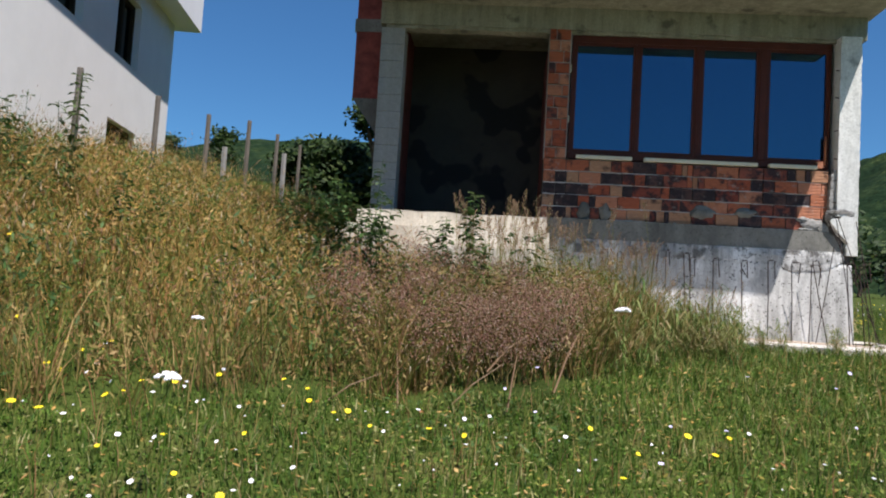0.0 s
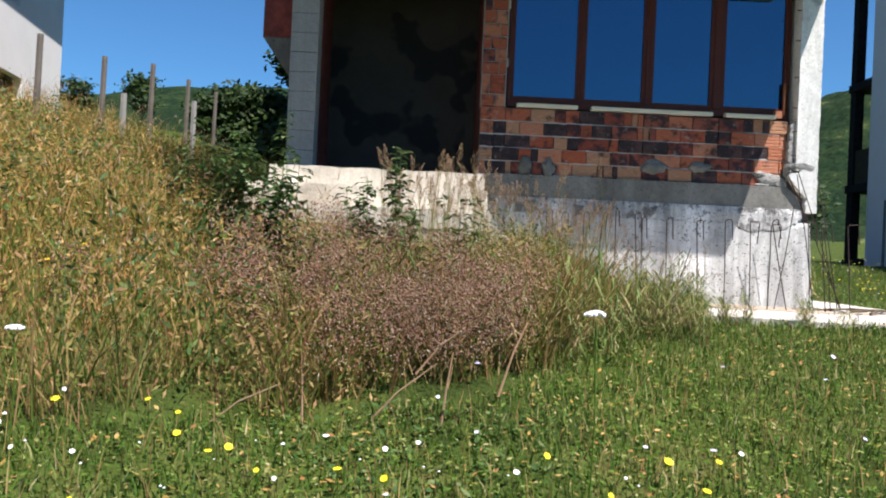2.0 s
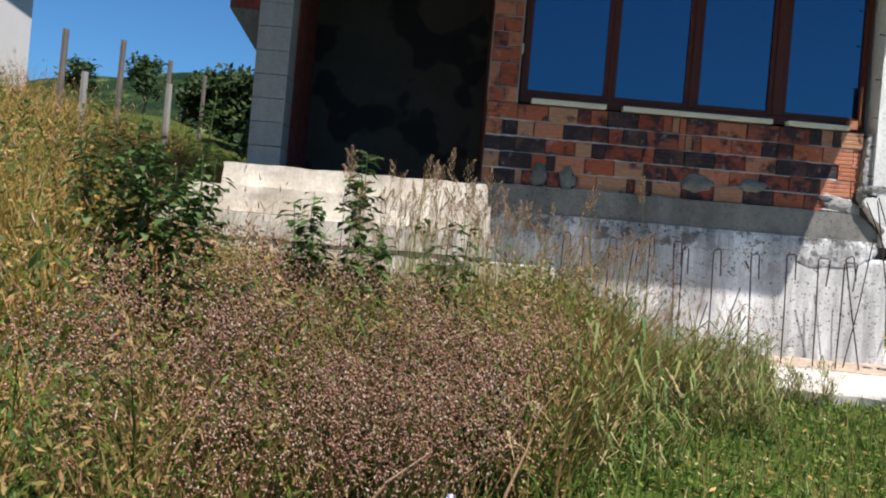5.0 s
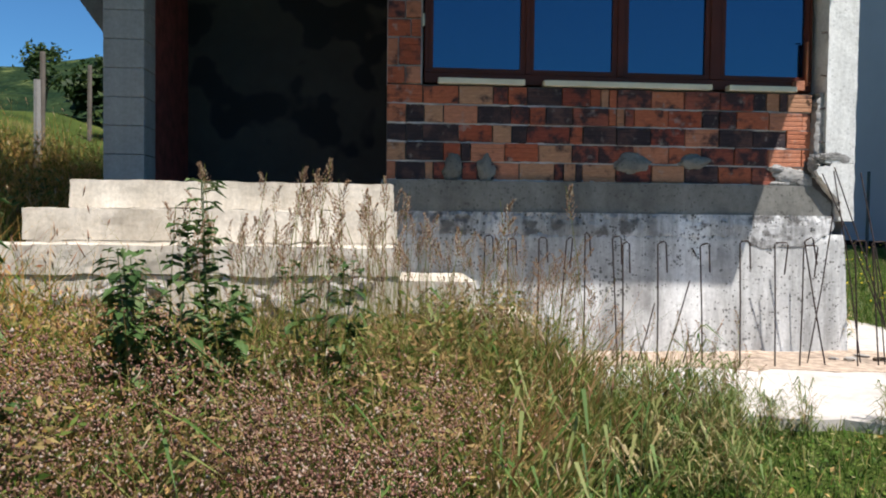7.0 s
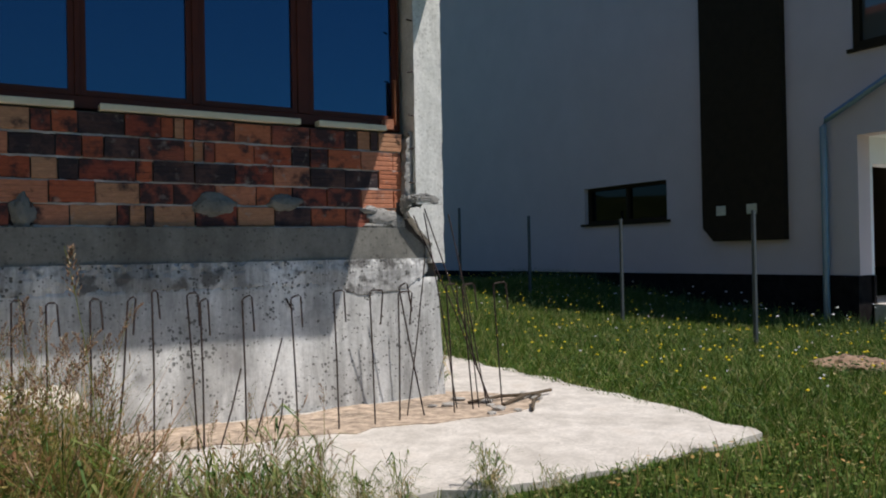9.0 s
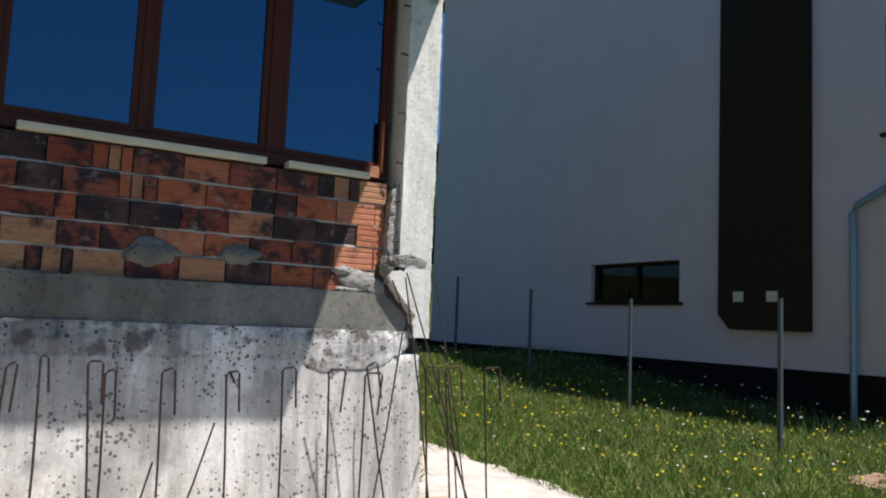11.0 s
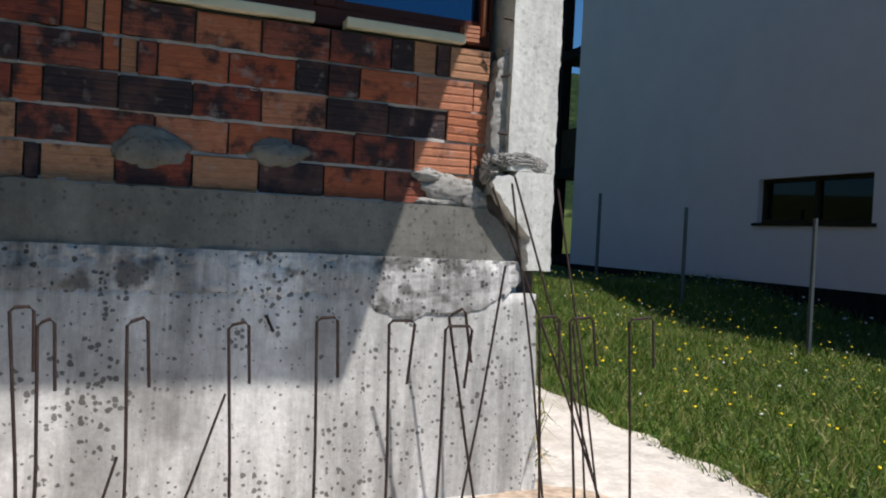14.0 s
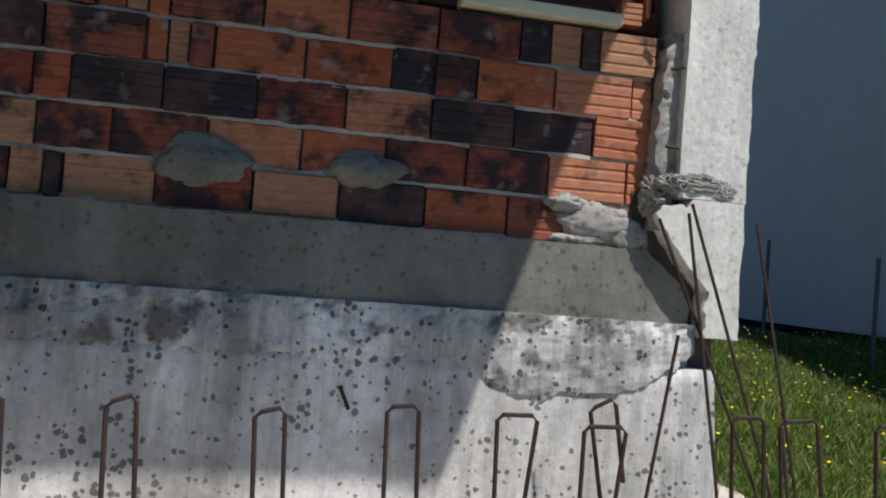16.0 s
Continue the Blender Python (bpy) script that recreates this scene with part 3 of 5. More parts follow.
main_window()
# Strip added in place of the sunlit edge of the right jamb.
tagged(box("jamb_sun_strip", -0.322, -0.306, 0.02, 0.054, 1.99, 2.32, M_JAMB_SUN, bev=0.003), "thin orange-brown strip added for the sunlit edge of the window jamb", "wooden bead")
# Unseen black boards, added for the dark of the room behind the window.
box_room = hp(box("room_dark_board", -3.2, -0.3, 1.35, 1.55, 1.0, 3.44, M_DARK))
box_floor = hp(box("room_dark_floor", -3.2, -0.3, 0.26, 1.35, 1.0, 1.2, M_DARK))
for i, (a, b) in enumerate(((-3.10, -2.47), (-2.33, -1.07), (-0.94, -0.42))):
    s = box("sill_strip", a, b, -0.035, 0.05, 1.932, 1.972, M_FOAM, bev=0.004)
    tagged(s, "pale cream packing strip under the brown window frame", "packing strip", "strips under the window")
for z in (2.35, 2.95):
    tagged(box("foam_pad", -3.235, -3.201, 0.02, 0.06, z, z + 0.09, M_FOAM, bev=0.008), "small pale mounting pad beside the window frame", "mounting pad", "pads beside the window")


# ---- neighbour house on the lawn side ----
def side_house():
    h = empty("white_house", (12, 6, 0), "white rendered house with dark stone plinth and dark cladding strip", "house")
    X = 7.95
    def w(*a, **k):
        return rel(box(*a, **k), h)
    t = 0.3
    zp, zs, ztop = 0.62, 2.64, 10.0
    # west wall with its openings
    w("plinth", X - 0.04, X + t, 1.44, 13.3, -0.6, zp, M_PLINTH)
    yw0, yw1, zw0, zw1 = 5.03, 7.25, 1.60, 2.33
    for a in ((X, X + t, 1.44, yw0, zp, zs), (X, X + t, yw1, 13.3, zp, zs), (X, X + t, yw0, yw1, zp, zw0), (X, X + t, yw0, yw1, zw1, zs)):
        w("wall", *a, M_WHITE_SHADE)
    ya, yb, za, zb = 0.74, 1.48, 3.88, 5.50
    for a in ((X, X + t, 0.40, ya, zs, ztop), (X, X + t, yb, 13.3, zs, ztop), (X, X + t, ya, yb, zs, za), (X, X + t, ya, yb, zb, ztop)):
        w("wall", *a, M_WHITE_SHADE)
    w("wall", 19.7, 20, 1.44, 13.3, -0.5, ztop, M_WHITE_SHADE)
    w("wall", X + t, 19.7, 13.0, 13.3, -0.5, ztop, M_WHITE_SHADE)
    # Rear balcony in near-black: the shadow it stands in is put into its colour.
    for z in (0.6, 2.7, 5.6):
        w("balcony_floor", X, X + 4, 13.301, 14.5, z, z + 0.22, M_PLINTH)
    for y in (14.2,):
        w("balcony_post", X + 0.05, X + 0.3, y, y + 0.28, -0.5, ztop, M_PLINTH)
    w("balcony_side", X + 0.1, X + 0.2, 13.301, 14.19, 2.93, 3.9, M_PANEL)
    w("roof", X - 0.02, 20.5, 0.38, 14.6, ztop, ztop + 0.2, M_TILE)
    # basement window
    win = rel(box("window", X + 0.16, X + 0.18, yw0, yw1, zw0, zw1, M_GLASS2), h)
    fr = bmesh.new()
    add_box(fr, X + 0.10, X + 0.16, yw0, yw1, zw0, zw0 + 0.06)
    add_box(fr, X + 0.10, X + 0.16, yw0, yw1, zw1 - 0.06, zw1)
    for y in (yw0, 6.1, yw1 - 0.06):
        add_box(fr, X + 0.10, X + 0.16, y, y + 0.06, zw0 + 0.061, zw1 - 0.061)
    rel(part("window_frame", fr, M_PANEL), h)
    w("window_sill", X - 0.05, X + 0.1, yw0 - 0.08, yw1 + 0.08, zw0 - 0.05, zw0, M_PANEL)
    w("room_back", X + 0.7, X + 0.75, yw0 - 0.5, yw1 + 0.5, zw0 - 0.5, zw1 + 0.3, M_DARK)
    # upper window
    rel(box("window", X + 0.10, X + 0.12, ya, yb, za, zb, M_GLASS3), h)
    fr = bmesh.new()
    add_box(fr, X + 0.02, X + 0.1, ya, ya + 0.1, za, zb)
    add_box(fr, X + 0.02, X + 0.1, yb - 0.1, yb, za, zb)
    add_box(fr, X + 0.02, X + 0.1, ya + 0.101, yb - 0.101, za, za + 0.1)
    add_box(fr, X + 0.02, X + 0.1, ya + 0.101, yb - 0.101, zb - 0.1, zb)
    rel(part("window_frame", fr, M_PANEL), h)
    w("window_sill", X - 0.05, X + 0.02, ya - 0.06, yb + 0.06, za - 0.05, za, M_PANEL)
    # cladding strip with a chamfered foot
    bm = bmesh.new()
    prof = [(2.56, 1.17), (3.91, 1.17), (4.13, 1.40), (4.13, ztop - 0.02), (2.56, ztop - 0.02)]
    f = [bm.verts.new((X - 0.12, y, z)) for y, z in prof]
    g = [bm.verts.new((X - 0.001, y, z)) for y, z in prof]
    bm.faces.new(f)
    bm.faces.new(g[::-1])
    for i in range(5):
        j = (i + 1) % 5
        bm.faces.new([f[i], g[i], g[j], f[j]])
    rel(part("cladding", bm, M_PANEL), h)
    for y in (3.64, 3.04):
        w("vent_cover", X - 0.135, X - 0.121, y, y + 0.19, 1.60, 1.76, M_FOAM, bev=0.004)
    # rain pipe
    bm = bmesh.new()
    tube(bm, [(X - 0.09, 1.9, -0.3), (X - 0.09, 1.9, 2.82), (X - 0.09, 1.85, 2.92), (X - 0.09, 0.62, 3.52), (X - 0.09, 0.56, 3.62), (X - 0.09, 0.56, ztop)], 0.05, 8)
    rel(part("rain_pipe", bm, M_ZINC), h)
    # entrance side
    Y = 1.44
    w("wall", X + t, 8.32, Y, Y + t, zp, zs, M_WHITE)
    w("plinth", X + t, 8.32, Y - 0.03, Y + t, -0.3, zp, M_PLINTH)
    w("wall", 8.32, 9.62, Y, Y + t, 2.25, zs, M_WHITE)
    w("wall", 9.62, 10.04, Y, Y + t, -0.3, zs, M_WHITE)
    w("wall", 10.04, 13.5, Y, Y + t, -0.3, 0.85, M_WHITE)
    w("wall", 10.04, 13.5, Y, Y + t, 2.2, zs, M_WHITE)
    w("window", 10.04, 13.5, Y + 0.15, Y + 0.18, 0.85, 2.2, M_GLASS2)
    w("wall", 13.5, 19.7, Y, Y + t, -0.3, zs, M_WHITE)
    w("recess_wall", 8.0 + t, 9.9, Y + 1.0, Y + 1.2, 0.0, zs, M_WHITE)
    w("door", 8.34, 8.85, Y + 0.94, Y + 0.998, 0.22, 2.1, M_PANEL, bev=0.01)
    w("entrance_floor", X + t, 19.7, -1.2, Y + 1.0, -0.4, 0.20, M_SLAB)
    w("balcony_floor", X + t, 19.7, 0.40, Y, zs, zs + 0.2, M_WHITE)
    w("parapet", X + t, 19.7, 0.40, 0.55, zs + 0.2, 3.78, M_WHITE)
    w("upper_wall", X + t, 19.7, Y + 0.6, Y + 0.9, zs + 0.2, ztop, M_SOFFIT)
    w("balcony_ceiling", X + t, 19.7, 0.40, Y + 0.6, ztop - 2.4, ztop - 2.2, M_SOFFIT)
    w("ceiling_lamp", 8.9, 9.15, 0.85, 1.05, zs - 0.07, zs, M_STEEL, bev=0.02)


side_house()


# ---- neighbour house up the bank ----
def bank_house():
    h = empty("bank_house", (-15, 1, 2), "plain white two-storey house on the bank with an overhanging upper floor", "house")
    ang = math.degrees(math.atan2(0.135, 0.99))
    h.matrix_world = pose(-10.8, 6.3, 0, 0, 0, ang)
    def w(name, *a, **k):
        o = box(name, *a, **k)
        o.parent = h
        return o
    t = 0.3
    zt = 4.75
    # facade at x=0, running back along -y
    wins = [(-3.15, -2.0, 3.95, 5.1), (-5.75, -4.5, 3.95, 5.1)]
    lows = [(-3.2, -1.78, 2.1, 2.86)]
    ys = [-20, -5.75, -4.5, -3.15, -2.0, 0]
    w("wall", -t, 0, -20, 0, 0, 2.1, M_WHITE)
    w("wall", -t, 0, -20, -3.2, 2.1, 2.86, M_WHITE)
    w("wall", -t, 0, -1.78, 0, 2.1, 2.86, M_WHITE)
    w("wall", -t, 0, -20, 0, 2.86, 3.95, M_WHITE)
    for a, b in ((-20, -5.75), (-4.5, -3.15), (-2.0, 0)):
        w("wall", -t, 0, a, b, 3.95, 5.1, M_WHITE)
    w("wall", -t, 0, -20, 0, 5.1, 5.5, M_WHITE)
    w("wall", -12, -t, -t, 0, 0, 5.5, M_WHITE)
    w("wall", -12, -t, -20, -20 + t, 0, 5.5, M_WHITE)
    w("wall", -12.3, -12, -20, 0, 0, 5.5, M_WHITE)
    w("overhang", -12.3, 0.45, -20, 0.35, 5.5, 8.5, M_WHITE)
    w("roof", -12.8, 0.9, -20.5, 0.9, 8.5, 8.7, M_TILE)
    for a, b, c, d in wins + lows:
        w("window", -0.2, -0.18, a, b, c, d, M_GLASS2)
        fr = bmesh.new()
        m = (a + b) / 2
        for u, v in ((a, a + 0.07), (m - 0.04, m + 0.04), (b - 0.07, b)):
            add_box(fr, -0.18, -0.12, u, v, c, d)
        add_box(fr, -0.175, -0.125, a + 0.07, b - 0.07, c, c + 0.07)
        add_box(fr, -0.175, -0.125, a + 0.07, b - 0.07, d - 0.07, d)
        o = part("window_frame", fr, M_PANEL)
        o.parent = h
    w("room_back", -1.2, -1.1, -7, -1, 0, 5.4, M_DARK)


bank_house()


# ---- posts ----
def post(x, y, z0, z1, r, m, lean, label, group):
    bm = bmesh.new()
    lx, ly = lean
    tube(bm, [(0, 0, 0), (lx * 0.5, ly * 0.5, (z1 - z0) / 2), (lx, ly, z1 - z0)], r, 6, r * 0.9)
    o = part("fence_post", bm, m)
    o.location = (x, y, z0)
    tagged(o, label, "fence post", group)
    return o


for x, y, z0, z1 in ((5.8, 8.7, 0.3, 2.0), (5.6, 6.1, 0.3, 1.70), (5.2, 3.4, -0.1, 1.51), (4.95, 0.95, -0.25, 1.49), (4.62, -1.28, -0.35, 1.42)):
    post(x, y, z0, z1, 0.032, M_STEEL, (0.0, 0.0), "thin grey steel post standing in the lawn", "steel posts in the lawn")

for d0, d1, dist in (((-0.4847, 0.8414, 0.2388), 0.14, 11.2), ((-0.4113, 0.8843, 0.2211), 0.12, 12.6), ((-0.3586, 0.9101, 0.2076), 0.13, 13.9), ((-0.3138, 0.9269, 0.2060), 0.13, 14.4), ((-0.2814, 0.9399, 0.1936), 0.13, 16.6), ((-0.2548, 0.9494, 0.1834), 0.13, 18.8)):
    ex, ey, ez = -3.915, -9.022, 0.192
    x, y, zt = ex + d0[0] * dist, ey + d0[1] * dist, ez + d0[2] * dist
    post(x, y, zt - 2.0, zt, 0.045, M_POST, (0.02, 0.0), "weathered grey wooden fence post among tall dry grass", "wooden posts up the bank")
for dx, dy, dz, dist in ((-0.340, 0.925, 0.172, 13.5), (-0.272, 0.946, 0.171, 14.5)):
    post(-3.915 + dx * dist, -9.022 + dy * dist, 0.192 + dz * dist - 1.2, 0.192 + dz * dist, 0.05, M_BLOCK, (0, 0), "short pale concrete post in the grass", "pale posts up the bank")

# ---- reinforcing steel ----
def hoop(foot, x, z, xr, zr, xe, ze, y=-0.72, ye=0.0):
    """A bent bar: foot on the slab, up to (x, z), over to xr, and down to its free end."""
    bm = bmesh.new()
    k = 0.012
    dy = -abs(ye)
    tube(bm, [(0, 0, 0), ((x - foot) * 0.55 + 0.006, 0.004, z * 0.5), (x - foot, 0, z - k), (x + k - foot, 0, z), (xr - k - foot, dy * 0.4, zr), (xr - foot, dy * 0.5, zr - k), (xe - foot, dy, ze)], 0.0052, 7)
    o = part("steel_hoop", bm, M_RUST)
    o.location = (foot, y, -0.02)
    tagged(o, "rusty bent reinforcing bar standing out of the slab", "reinforcing bar", "bent bars along the wall")


for row in ((-1.695, -1.708, 0.833, -1.652, 0.845, -1.641, 0.64), (-1.39, -1.423, 0.825, -1.363, 0.834, -1.354, 0.645), (-1.135, -1.155, 0.848, -1.088, 0.852, -1.079, 0.66),
            (-0.895, -0.917, 0.842, -0.828, 0.843, -0.846, 0.633), (-0.725, -0.719, 0.825, -0.622, 0.826, -0.641, 0.615), (-0.32, -0.367, 0.86, -0.288, 0.862, -0.276, 0.66)):
    hoop(*row)
for row in ((-0.16, -0.233, 0.852, -0.137, 0.858, -0.114, 0.68), (0.075, 0.02, 0.852, 0.124, 0.86, 0.137, 0.67)):
    hoop(*row, y=-0.70)
hoop(-0.52, -0.692, 0.862, -0.633, 0.88, -0.602, 0.695, y=-0.68)
for row in ((-1.93, -1.94, 0.83, -1.897, 0.838, -1.889, 0.635), (-1.96, -2.01, 0.87, -1.95, 0.872, -1.945, 0.69), (-2.19, -2.19, 0.895, -2.16, 0.892, -2.15, 0.74), (-2.38, -2.31, 0.855, -2.27, 0.865, -2.285, 0.665),
            (-2.50, -2.49, 0.86, -2.44, 0.86, -2.43, 0.70), (-2.70, -2.69, 0.85, -2.64, 0.85, -2.63, 0.68), (-2.86, -2.84, 0.87, -2.79, 0.87, -2.78, 0.70)):
    hoop(*row, y=-0.72)
for a, b in (((0.05, -0.62, 0.0), (-0.46, -0.47, 1.298)), ((-0.235, -0.62, 0.0), (-0.384, -0.48, 1.317)), ((0.03, -0.62, 0.0), (-0.345, -0.42, 1.35)), ((-0.02, -0.66, 0.0), (-0.17, -0.45, 1.31)), ((-0.62, -0.62, 0), (-0.452, -0.6, 1.01)), ((-0.10, -0.68, 0), (-0.16, -0.6, 0.80)), ((-1.62, -0.62, 0), (-1.4, -0.5, 0.55)), ((-1.86, -0.76, 0), (-1.72, -0.72, 0.42)), ((-1.48, -0.6, 0), (-1.43, -0.58, 0.2))):
    bm = bmesh.new()
    m = (Vector(b) - Vector(a)) * 0.5 + Vector((0.01, 0, 0))
    tube(bm, [(0, 0, -0.02), m, Vector(b) - Vector(a)], 0.0045, 6)
    o = part("steel_bar", bm, M_RUST)
    o.location = a
    tagged(o, "thin rusty straight reinforcing bar leaning out of the slab", "reinforcing bar", "straight bars at the corner")
bm = bmesh.new()
tube(bm, [(-1.215, -0.075, 0.765), (-1.185, -0.085, 0.70)], 0.006, 5)
tagged(part("steel_stub", bm, M_RUST), "short rusty bar stub sticking out of the foundation wall", "bar stub")
rng = random.Random(11)
for i in range(16):
    o = new("stone", STONES[i % 5])
    s = rng.uniform(0.05, 0.14)
    o.scale = (s * rng.uniform(0.8, 1.6), s, s * 0.6)
    o.location = (rng.uniform(-0.4, 0.45), rng.uniform(-0.95, -0.35), s * 0.14)
    o.rotation_euler = (0, 0, rng.uniform(0, 6))
    tagged(o, "small broken stone lying on the pale slab", "stone", "rubble at the corner")
for a, b in (((0.05, -0.75, 0.02), (0.62, -0.55, 0.03)), ((-0.1, -0.55, 0.02), (0.45, -0.62, 0.03)), ((0.1, -1.0, 0.02), (0.4, -0.7, 0.04))):
    bm = bmesh.new()
    tube(bm, [a, ((a[0] + b[0]) / 2, (a[1] + b[1]) / 2 + 0.03, 0.035), b], 0.013, 6)
    tagged(part("stick", bm, M_BARK), "short dark stick lying on the pale slab", "stick", "sticks on the slab")

# ---- plants ----
NR = np.random.RandomState(7)


def occupied(x, y):
    """Where no plant may stand: the houses, the slab and the steps."""
    o = (x > -5.5) & (x < 0.0) & (y > -0.1)
    o |= (x > -2.5) & (x < 1.2) & (y > np.interp(x, [-1.8, -0.9, -0.2], [-2.02, -2.22, -2.30]) + 0.04 * np.sin(17 * x) + 0.03 * np.sin(41 * x)) & (y < 6) & (x < 0.78 + 0.09 * (y + 2.2))
    o |= (x > -5.95) & (x < -2.5) & (y > -1.0)
    o |= (x > 7.9) & (y > 0.4)
    return o


def blades(name, x, y, h, w, material, label, category, bend=0.35, kind="stuff", lift=0.0, clump=0.0):
    """Tapered bent blades, three triangles each."""
    n = len(x)
    z = land(x, y) - 0.02 + lift
    a = NR.uniform(0, 2 * np.pi, n)
    b = NR.uniform(0, 2 * np.pi, n)
    if clump:
        m = max(1, n // 26)
        k = NR.randint(0, m, n)
        ca, cr = NR.uniform(0, 2 * np.pi, n), np.abs(NR.normal(0, clump, n))
        mx, my = x[:m][k], y[:m][k]
        x, y = mx + cr * np.cos(ca), my + cr * np.sin(ca)
        b = ca + NR.normal(0, 2.2, n)
        z = land(x, y) - 0.02
        h = h * NR.uniform(0.55, 1.25, m)[k]
    cx, cy = np.cos(a), np.sin(a)
    lx, ly = np.cos(b) * bend * h * NR.uniform(0.1, 1, n), np.sin(b) * bend * h * NR.uniform(0.1, 1, n)
    P = np.empty((n, 5, 3))
    P[:, 0] = np.stack([x - cx * w, y - cy * w, z], 1)
    P[:, 1] = np.stack([x + cx * w, y + cy * w, z], 1)
    P[:, 2] = np.stack([x + lx * 0.35 - cx * w * 0.8, y + ly * 0.35 - cy * w * 0.8, z + h * 0.55], 1)
    P[:, 3] = np.stack([x + lx * 0.35 + cx * w * 0.8, y + ly * 0.35 + cy * w * 0.8, z + h * 0.55], 1)
    P[:, 4] = np.stack([x + lx, y + ly, z + h * 0.97], 1)
    T = np.array([[0, 1, 3], [0, 3, 2], [2, 3, 4]])
    F = (T[None] + 5 * np.arange(n)[:, None, None]).reshape(-1, 3)
    return big_mesh(name, P.reshape(-1, 3), F, material, label, category, kind), P[:, 4]


def big_mesh(name, V, F, material, label, category, kind="stuff"):
    me = bpy.data.meshes.new(name)
    me.vertices.add(len(V))
    me.vertices.foreach_set("co", V.ravel().astype(np.float32))
    k = F.shape[1]
    me.loops.add(F.size)
    me.loops.foreach_set("vertex_index", F.ravel().astype(np.int32))
    me.polygons.add(len(F))
    me.polygons.foreach_set("loop_start", np.arange(0, F.size, k, dtype=np.int32))
    me.update(calc_edges=True)
    me.validate()
    me.materials.append(material)
    return tagged(new(name, me), label, category, kind=kind)


def lumps(name, C, rx, rz, material, label, category, kind="stuff"):
    """Small octahedra round the points C."""
    n = len(C)
    O = np.array([[1, 0, 0], [-0.5, 0.87, 0], [-0.5, -0.87, 0], [0, 0, 1], [0, 0, -1]], float)
    rx, rz = np.broadcast_to(rx, (n,)), np.broadcast_to(rz, (n,))
    tilt = NR.normal(0, 0.35, (n, 2))
    V = np.empty((n, 5, 3))
    V[:, :, 0] = C[:, 0, None] + O[None, :, 0] * rx[:, None] + O[None, :, 2] * rz[:, None] * tilt[:, 0, None]
    V[:, :, 1] = C[:, 1, None] + O[None, :, 1] * rx[:, None] + O[None, :, 2] * rz[:, None] * tilt[:, 1, None]
    V[:, :, 2] = C[:, 2, None] + O[None, :, 2] * rz[:, None]
    T = np.array([[0, 1, 3], [1, 2, 3], [2, 0, 3], [1, 0, 4], [2, 1, 4], [0, 2, 4]])
    F = (T[None] + 5 * np.arange(n)[:, None, None]).reshape(-1, 3)
    return big_mesh(name, V.reshape(-1, 3), F, material, label, category, kind)


def scatter(n, x0, x1, y0, y1, keep):
    x, y = NR.uniform(x0, x1, n), NR.uniform(y0, y1, n)
    k = keep(x, y) & ~occupied(x, y)
    return x[k], y[k]


def weed_edge(x):
    """The y at which the tall growth begins."""
    return np.interp(x, [-12, -8.5, -6.1, -5.6, -5.1, -4.6, -3.9, -3.5, -3.25, -3.1, -2.75, -2.6, -1.9, -1.2], [-7.2, -6.3, -5.6, -5.45, -4.85, -4.6, -4.32, -4.1, -3.82, -3.35, -2.75, -2.55, -2.3, -2.2]) + 0.06 * np.sin(9 * x)


PATH_X, PATH_Y = np.array([-3.9, -3.88, -3.53, -3.4, -2.9, -2.2, -1.6, -1.37, -1.3]), np.array([-9.0, -7.0, -6.0, -5.4, -4.85, -4.0, -3.0, -2.36, -2.2])


def off_walk(x, y, d):
    """Whether a place is further than d from the trodden line."""
    return np.abs(x - np.interp(y, PATH_Y, PATH_X)) > d


def in_weeds(x, y):
    sparse = NR.uniform(0, 1, np.shape(x)) < np.interp(x, [-3.1, -2.8, -2.3, -1.9], [1.0, 0.6, 0.3, 0.04])
    return (x < -1.25) & (y > weed_edge(x)) & off_walk(x, y, 0.38) & sparse


def open_foot(x, y):
    """The hollow under the overhanging flower heads at the weeds' edge."""
    return (x > -4.45) & (x < -3.4) & (y < weed_edge(x) + 0.30)


# lawn
x, y = scatter(230000, -9, 4.5, -9.5, -1.5, lambda x, y: ~in_weeds(x, y) & (np.abs(x + 3.0) < 3.0 + (y + 9.5) * 0.9))
blades("lawn_grass", x, y, NR.uniform(0.03, 0.11, len(x)), NR.uniform(0.002, 0.005, len(x)), M_GRASS, "short green lawn grass mixed with clover", "grass", 0.7)
x, y = scatter(150000, 0.8, 8.0, -4.5, 9.0, lambda x, y: x > 0)
blades("lawn_grass", x, y, NR.uniform(0.03, 0.15, len(x)), NR.uniform(0.0025, 0.0055, len(x)), M_GRASS, "bright green lawn grass behind the slab", "grass", 1.1)
x, y = scatter(5000, 6.7, 7.85, -0.2, 9.0, lambda x, y: np.sin(5 * y) + np.sin(3.1 * y + 4 * x) > -0.6)
blades("wall_foot_weeds", x, y, NR.uniform(0.08, 0.34, len(x)), NR.uniform(0.003, 0.006, len(x)), M_LEAF, "taller weeds at the foot of the dark plinth", "grass", 0.6)
x, y = scatter(28, 6.4, 7.7, 0.5, 5.5, lambda x, y: x > 0)
lump_at = np.stack([x, y, land(x, y) + NR.uniform(0.2, 0.4, len(x))], 1)
